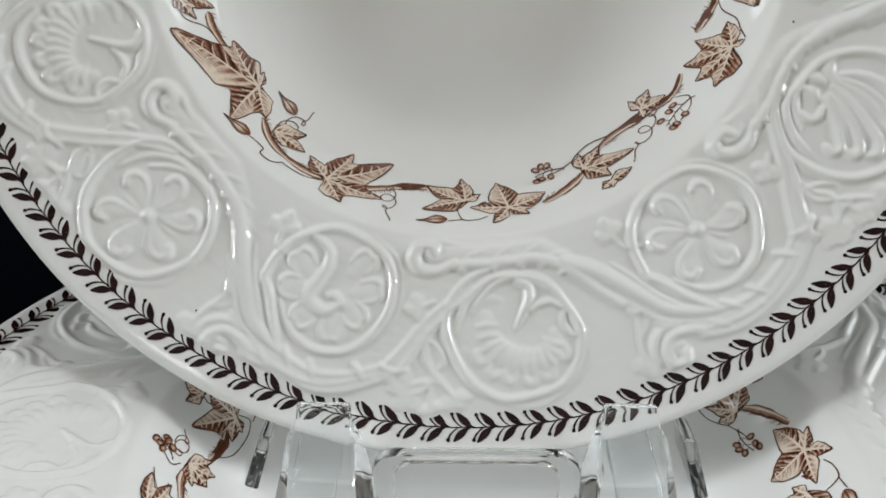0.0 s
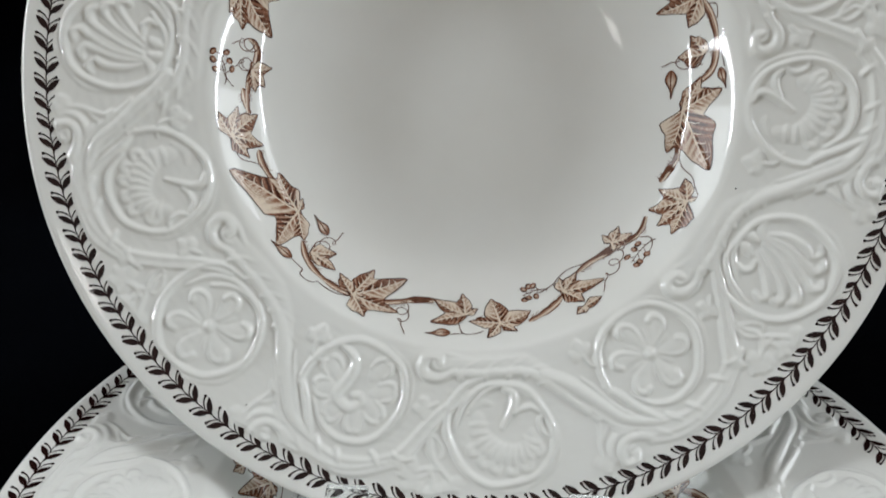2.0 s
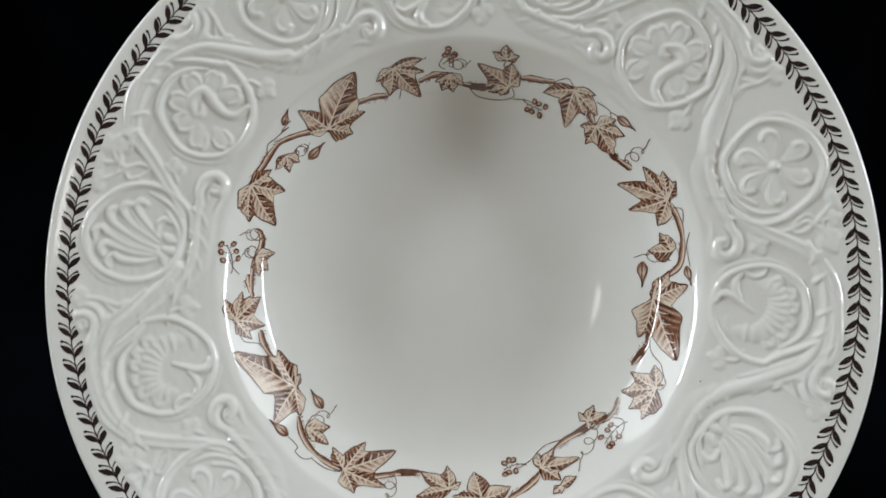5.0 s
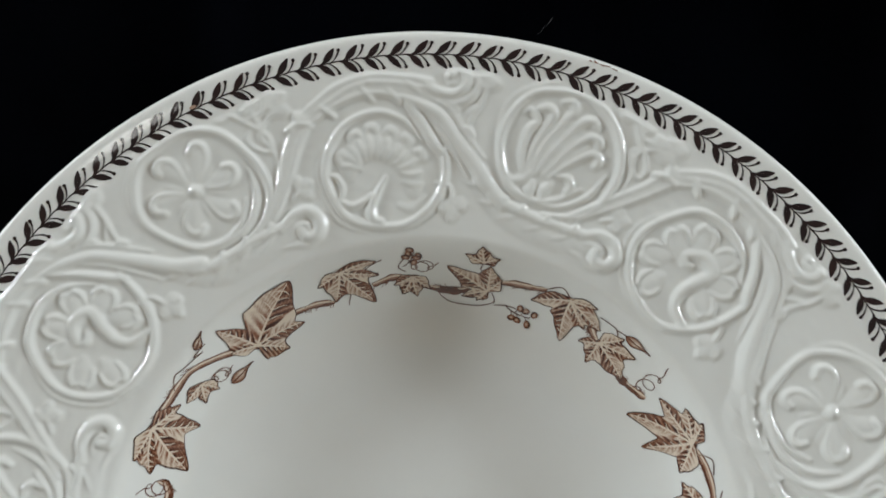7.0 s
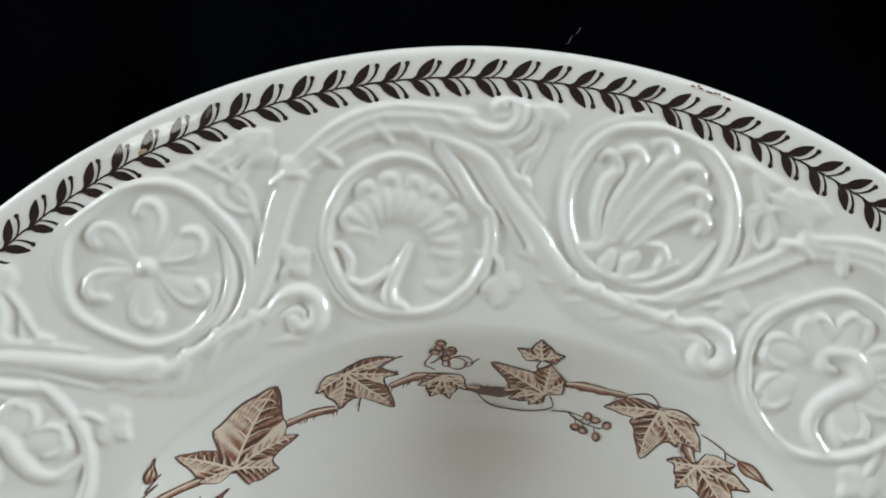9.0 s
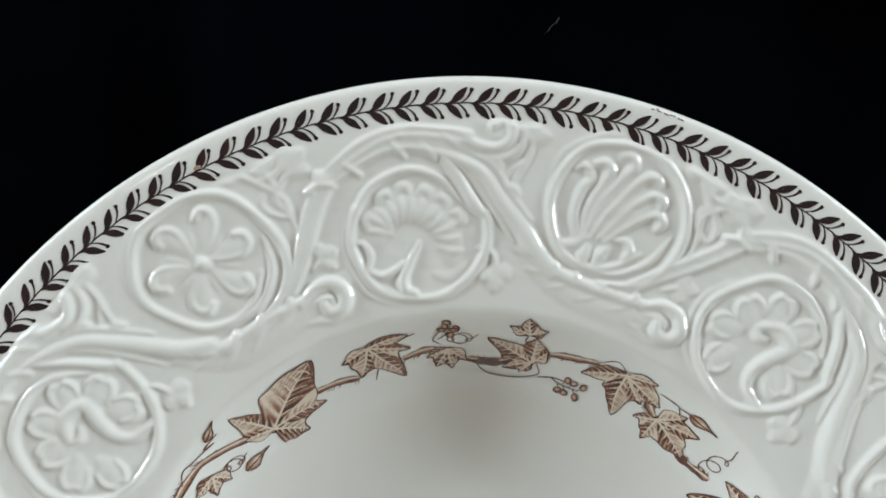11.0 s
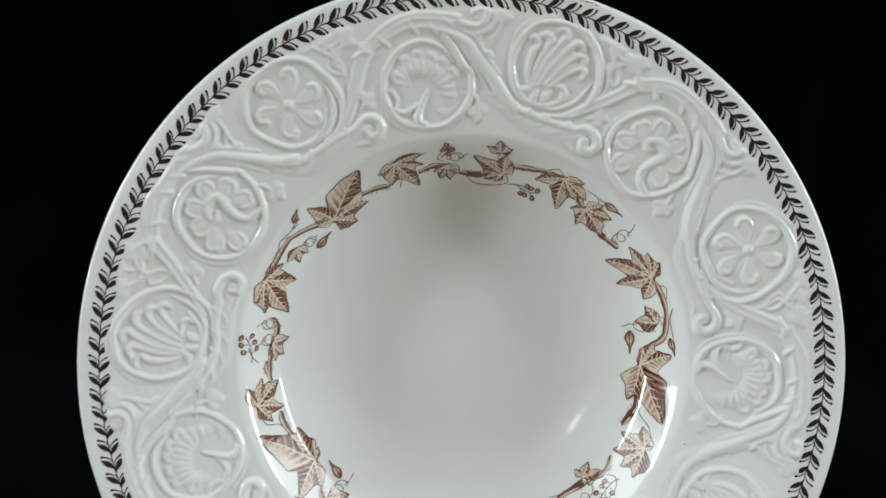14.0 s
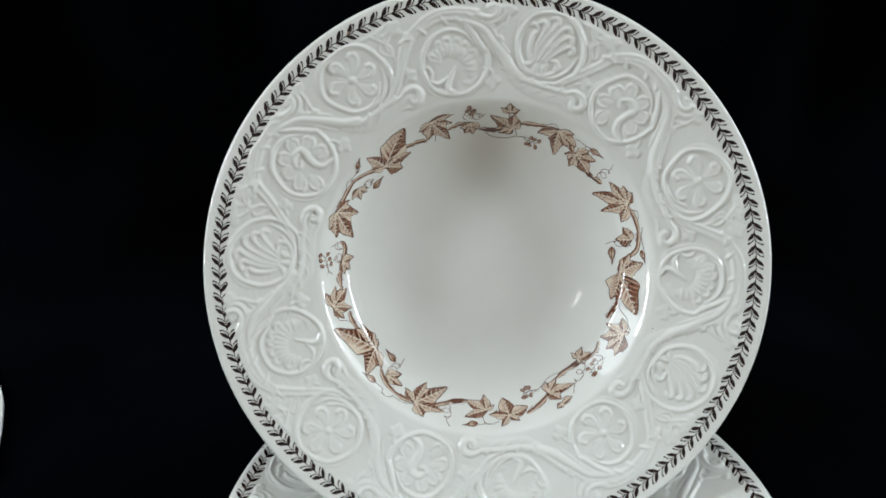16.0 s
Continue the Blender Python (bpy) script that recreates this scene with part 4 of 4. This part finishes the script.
def soup_plate():
    plate = new("soup_plate")
    part("plate_body", plate_body(), glaze, plate, "cream glazed body with moulded scrolls and medallions")
    part("laurel_border", laurel(), umber, plate, "dark brown printed border of small laurel leaves")
    for i, path in enumerate(STEMS_A + STEMS_B + STEMS_C):
        part("vine_stem", vine_stem(path, i), sepia, plate, "brown printed vine stem" if i == 0 else "")
    for i, (a, r, lobes, dark, seed) in enumerate(LEAVES_TOP + LEAVES_RIGHT + LEAVES_LEFT):
        part("printed_leaf", ivy_leaf(a, r, lobes, dark, seed), sepia, plate, "sepia printed ivy leaf with pale veins" if i == 0 else "")
    for item in BUDS:
        part("printed_bud", bud(*item), sepia, plate)
    for path in STALKS_A + STALKS_B + STALKS_C:
        part("printed_stalk", thin_stalk(path), sepia, plate)
    for item in TENDRILS:
        part("printed_tendril", tendril(*item), sepia, plate)
    for item in BERRIES:
        part("berry_sprig", berries(*item), sepia, plate)
    tagged(part("worn_nicks", edge_wear(), sepia, plate, "small brown worn nicks on the rim edge"), kind="stuff")
    part("rust_speck", rust_speck(), sepia, plate)
    for th, r in ((-123.0, 0.886), (-19.9, 0.638)):
        part("glaze_speck", glaze_speck(th, r, 0.45), umber, plate)
    return plate


# ---- the setting ----
def structure(name, bm, mat, label, category="", bevel=0.0):
    ob = part(name, finish(bm, bevel), mat)
    return tagged(ob, label, category, kind="structure")


bm = bmesh.new()
box(bm, -2.1, 2.1, -2.1, 2.1, -0.85, -0.75)
structure("floor", bm, oak, "plain wooden room floor under the table", "floor")
bm = bmesh.new()
box(bm, -2.1, 2.1, -2.1, 2.1, 1.75, 1.85)
structure("ceiling", bm, paint, "plain grey painted ceiling of the room", "ceiling")
for name, (x0, x1, y0, y1) in {"wall_north": (-2.1, 2.1, 2.0, 2.1), "wall_south": (-2.1, 2.1, -2.1, -2.0), "wall_east": (2.0, 2.1, -2.0, 2.0), "wall_west": (-2.1, -2.0, -2.0, 2.0)}.items():
    bm = bmesh.new()
    box(bm, x0, x1, y0, y1, -0.75, 1.75)
    structure(name, bm, paint, "plain grey painted wall of the room", "wall")

# table under the cloth; bare front, unseen, runs forward to bounce warm light
table = new("table")
bm = bmesh.new()
box(bm, -0.75, 0.75, -0.78, 0.55, -0.035, -0.004)
part("tabletop", finish(bm, 0.004), oak, table)
for sx in (-0.68, 0.68):
    for sy in (-0.71, 0.48):
        bm = bmesh.new()
        box(bm, sx - 0.03, sx + 0.03, sy - 0.03, sy + 0.03, -0.75, -0.0352)
        part("leg", finish(bm, 0.003), oak, table)
tagged(table, "plain wooden table covered with a black cloth", "table")


def black_cloth():
    """One cloth that lies on the table and rises behind it in soft upright folds."""
    nx, ny = 160, 120
    xs = np.linspace(-0.74, 0.74, nx)
    ss = np.linspace(0.20, 1.55, ny)
    v = []
    for s in ss:
        for x in xs:
            fold = 0.012 * math.sin(x * 17 + 0.6) + 0.007 * math.sin(x * 41 + 2) + 0.004 * math.sin(x * 73)
            if s < 0.62:
                y, z, up = -0.40 + s, 0.0, 0.0
            elif s < 0.78:
                a = (s - 0.62) / 0.16 * math.pi / 2
                y, z, up = 0.22 + 0.102 * math.sin(a), 0.102 * (1 - math.cos(a)), math.sin(a)
            else:
                y, z, up = 0.322, 0.102 + (s - 0.78), 1.0
            v.append((x, y + fold * up * 1.0, z + 0.0005 * math.sin(x * 30 + y * 20) * (1 - up)))
    return mesh_of(v, grid_quads(ny, nx, False))


cloth = part("black_cloth", black_cloth(), velvet)
sol = cloth.modifiers.new("thickness", "SOLIDIFY")
sol.thickness, sol.offset = 0.0015, -1
tagged(cloth, "matt black backdrop cloth spread over table and hung behind", "cloth")

# ---- the plates ----
displayed = soup_plate()
displayed.matrix_world = pose(0, 0, HUB_Z, 90 - LEAN_BACK, 0, 0)
tagged(displayed, "cream embossed rim soup plate leaning on a clear stand", "plate", "rim soup plates")
lower = copy_thing(displayed, pose(0.005, -0.049, RIM_H + 0.0012, 0, 0, 83.7))
tagged(lower, "cream embossed rim soup plate lying flat on black cloth", "plate", "rim soup plates")

# ---- the clear stand ----
FLOOR_Z = RIM_H + 0.0012 - 0.0288


def well_z(x, y):
    """Height of the lower plate's face under a point of the stand."""
    return RIM_H + 0.0015 + float(np.interp(math.hypot(x + 0.0022 - 0.005, y + 0.049) / PLATE_R, FINE_R, FINE_Z))



def wedge(bm, bottom, top):
    """A block between two four-sided outlines."""
    a, b2 = [bm.verts.new(p) for p in bottom], [bm.verts.new(p) for p in top]
    bm.faces.new(a[::-1])
    bm.faces.new(b2)
    for k in range(4):
        bm.faces.new([a[k], a[(k + 1) % 4], b2[(k + 1) % 4], b2[k]])


def clear_stand():
    stand = new("plate_stand")
    stand.location = (0.0022, 0, 0)
    z0 = FLOOR_Z + 0.0003
    for s in (-1, 1):
        def x4(a, b2):
            return sorted((s * a, s * b2))
        # front foot: a narrow front face, chamfers that flare back to a wide base, and an upright lip
        outlines = []
        for fa, fb, ba, bb, y0, y1, za, zb in ((0.0236, 0.0392, 0.0196, 0.0436, -0.0600, -0.0490, z0, z0), (0.0244, 0.0380, 0.0214, 0.0410, -0.0560, -0.0490, 0.0205, 0.0205),
                                               (0.0250, 0.0372, 0.0234, 0.0392, -0.0520, -0.0482, 0.0290, 0.0285), (0.0253, 0.0366, 0.0252, 0.0368, -0.0500, -0.0474, 0.0325, 0.0318),
                                               (0.0255, 0.0361, 0.0255, 0.0361, -0.0494, -0.0469, 0.0366, 0.0357)):
            a, c = x4(fa, fb)
            d, e = x4(ba, bb)
            ring = [(a, y0, za), (c, y0, za), (e, y1, zb), (d, y1, zb)]
            outlines.append([(x, y, well_z(x, y)) for x, y, z in ring] if za == z0 else ring)
        bm = bmesh.new()
        rings = [[bm.verts.new(p) for p in o] for o in outlines]
        bm.faces.new(rings[0][::-1])
        bm.faces.new(rings[-1])
        for lo, hi in zip(rings[:-1], rings[1:]):
            for k in range(4):
                bm.faces.new([lo[k], lo[(k + 1) % 4], hi[(k + 1) % 4], hi[k]])
        part("front_post", finish(bm, 0.0008, 3), acrylic, stand)
        # flat side plate that flares outward beside the post
        bm = bmesh.new()
        base = [(s * 0.0472, -0.0478), (s * 0.0500, -0.0478), (s * 0.0500, -0.0300), (s * 0.0472, -0.0300)][::s]
        head = [(s * 0.0426, -0.0476), (s * 0.0452, -0.0476), (s * 0.0452, -0.0400), (s * 0.0426, -0.0400)][::s]
        wedge(bm, [(x, y, well_z(x, y) + 0.0004) for x, y in base], [(x, y, 0.0268) for x, y in head])
        part("side_plate", finish(bm, 0.0004, 1), acrylic, stand)
        x0, x1 = x4(0.0300, 0.0400)
        # low rail that runs back under the plate's edge
        bm = bmesh.new()
        under = [(x0, -0.0488), (x1, -0.0488), (x1, -0.012), (x0, -0.012)]
        wedge(bm, [(x, y, well_z(x, y) + 0.0003) for x, y in under], [(x, y, well_z(x, y) + 0.0030) for x, y in under])
        part("foot_rail", finish(bm, 0.0009, 2), acrylic, stand)
        # back rest behind the plate
        bm = bmesh.new()
        wedge(bm, [(x0, -0.026, 0.0152), (x1, -0.026, 0.0152), (x1, -0.005, 0.0152), (x0, -0.005, 0.0152)],
              [(x0, 0.0245, 0.092), (x1, 0.0245, 0.092), (x1, 0.0285, 0.092), (x0, 0.0285, 0.092)])
        part("back_rest", finish(bm, 0.0009, 3), acrylic, stand)
    # bridge between the feet, with a round-cornered opening
    bm = bmesh.new()
    outer, inner = [(-0.0212, z0)], [(-0.0168, z0)]
    for q in np.linspace(math.pi, math.pi / 2, 5):
        outer.append((-0.0162 + 0.0050 * math.cos(q), 0.0222 + 0.0050 * math.sin(q)))
        inner.append((-0.0128 + 0.0040 * math.cos(q), 0.0210 + 0.0040 * math.sin(q)))
    outer += [(-x, z) for x, z in outer[::-1]]
    inner += [(-x, z) for x, z in inner[::-1]]
    last = len(outer) - 1
    rows4 = []
    for y in (-0.0535, -0.0505):
        rows4.append([bm.verts.new((x, y, z)) for x, z in outer])
        rows4.append([bm.verts.new((x, y, z)) for x, z in inner])
    of, inf, ob_, inb = rows4
    for k in range(last):
        bm.faces.new([of[k], of[k + 1], inf[k + 1], inf[k]])
        bm.faces.new([ob_[k + 1], ob_[k], inb[k], inb[k + 1]])
        bm.faces.new([of[k + 1], of[k], ob_[k], ob_[k + 1]])
        bm.faces.new([inf[k], inf[k + 1], inb[k + 1], inb[k]])
    for k in (0, last):
        bm.faces.new([of[k], inf[k], inb[k], ob_[k]] if k == 0 else [inf[k], of[k], ob_[k], inb[k]])
    part("bridge", finish(bm, 0.0005), acrylic, stand)
    for piece in stand.children:
        piece.visible_shadow = False
    return tagged(stand, "clear moulded plastic easel standing in the lower plate", "plate stand")


clear_stand()

# ---- white card lying on the cloth ----
bm = bmesh.new()
corners = spline([(-0.2490, 0.014), (-0.2516, 0.026), (-0.288, 0.094), (-0.36, 0.120), (-0.42, 0.02), (-0.34, -0.01), (-0.266, 0.006)], 8, True)
low = [bm.verts.new((x, y, 0.0010)) for x, y in corners]
high = [bm.verts.new((x, y, 0.0032)) for x, y in corners]
bm.faces.new(low[::-1])
bm.faces.new(high)
for k in range(len(low)):
    bm.faces.new([low[k], low[(k + 1) % len(low)], high[(k + 1) % len(low)], high[k]])
sheet = part("white_card", finish(bm), card)
tagged(sheet, "white card lying on the black cloth beside the plates", "card")

# ---- a thread of lint on the hanging cloth ----
lint = material("pale_lint", (0.35, 0.35, 0.36), 0.9)
tc, n, b = mottled(lint, (0.25, 0.25, 0.26), (0.42, 0.42, 0.42), 300)
path = spline([(0, 0), (0.0020, 0.0012), (0.0035, 0.0045), (0.0060, 0.0060), (0.0075, 0.0090)], 6)
rows = []
for x, z in path:
    for q in range(5):
        a = q * 2 * math.pi / 5
        rows.append((x + 0.00010 * math.cos(a), 0.00010 * math.sin(a), z + 0.00005 * math.cos(a)))
thread = part("lint_thread", mesh_of(rows, grid_quads(len(path), 5)), lint)
fold = 0.012 * math.sin(0.05 * 17 + 0.6) + 0.007 * math.sin(0.05 * 41 + 2) + 0.004 * math.sin(0.05 * 73)
thread.location = (0.048, 0.322 + fold - 0.0018, 0.222)
tagged(thread, "short pale lint thread clinging to the black cloth", "lint")
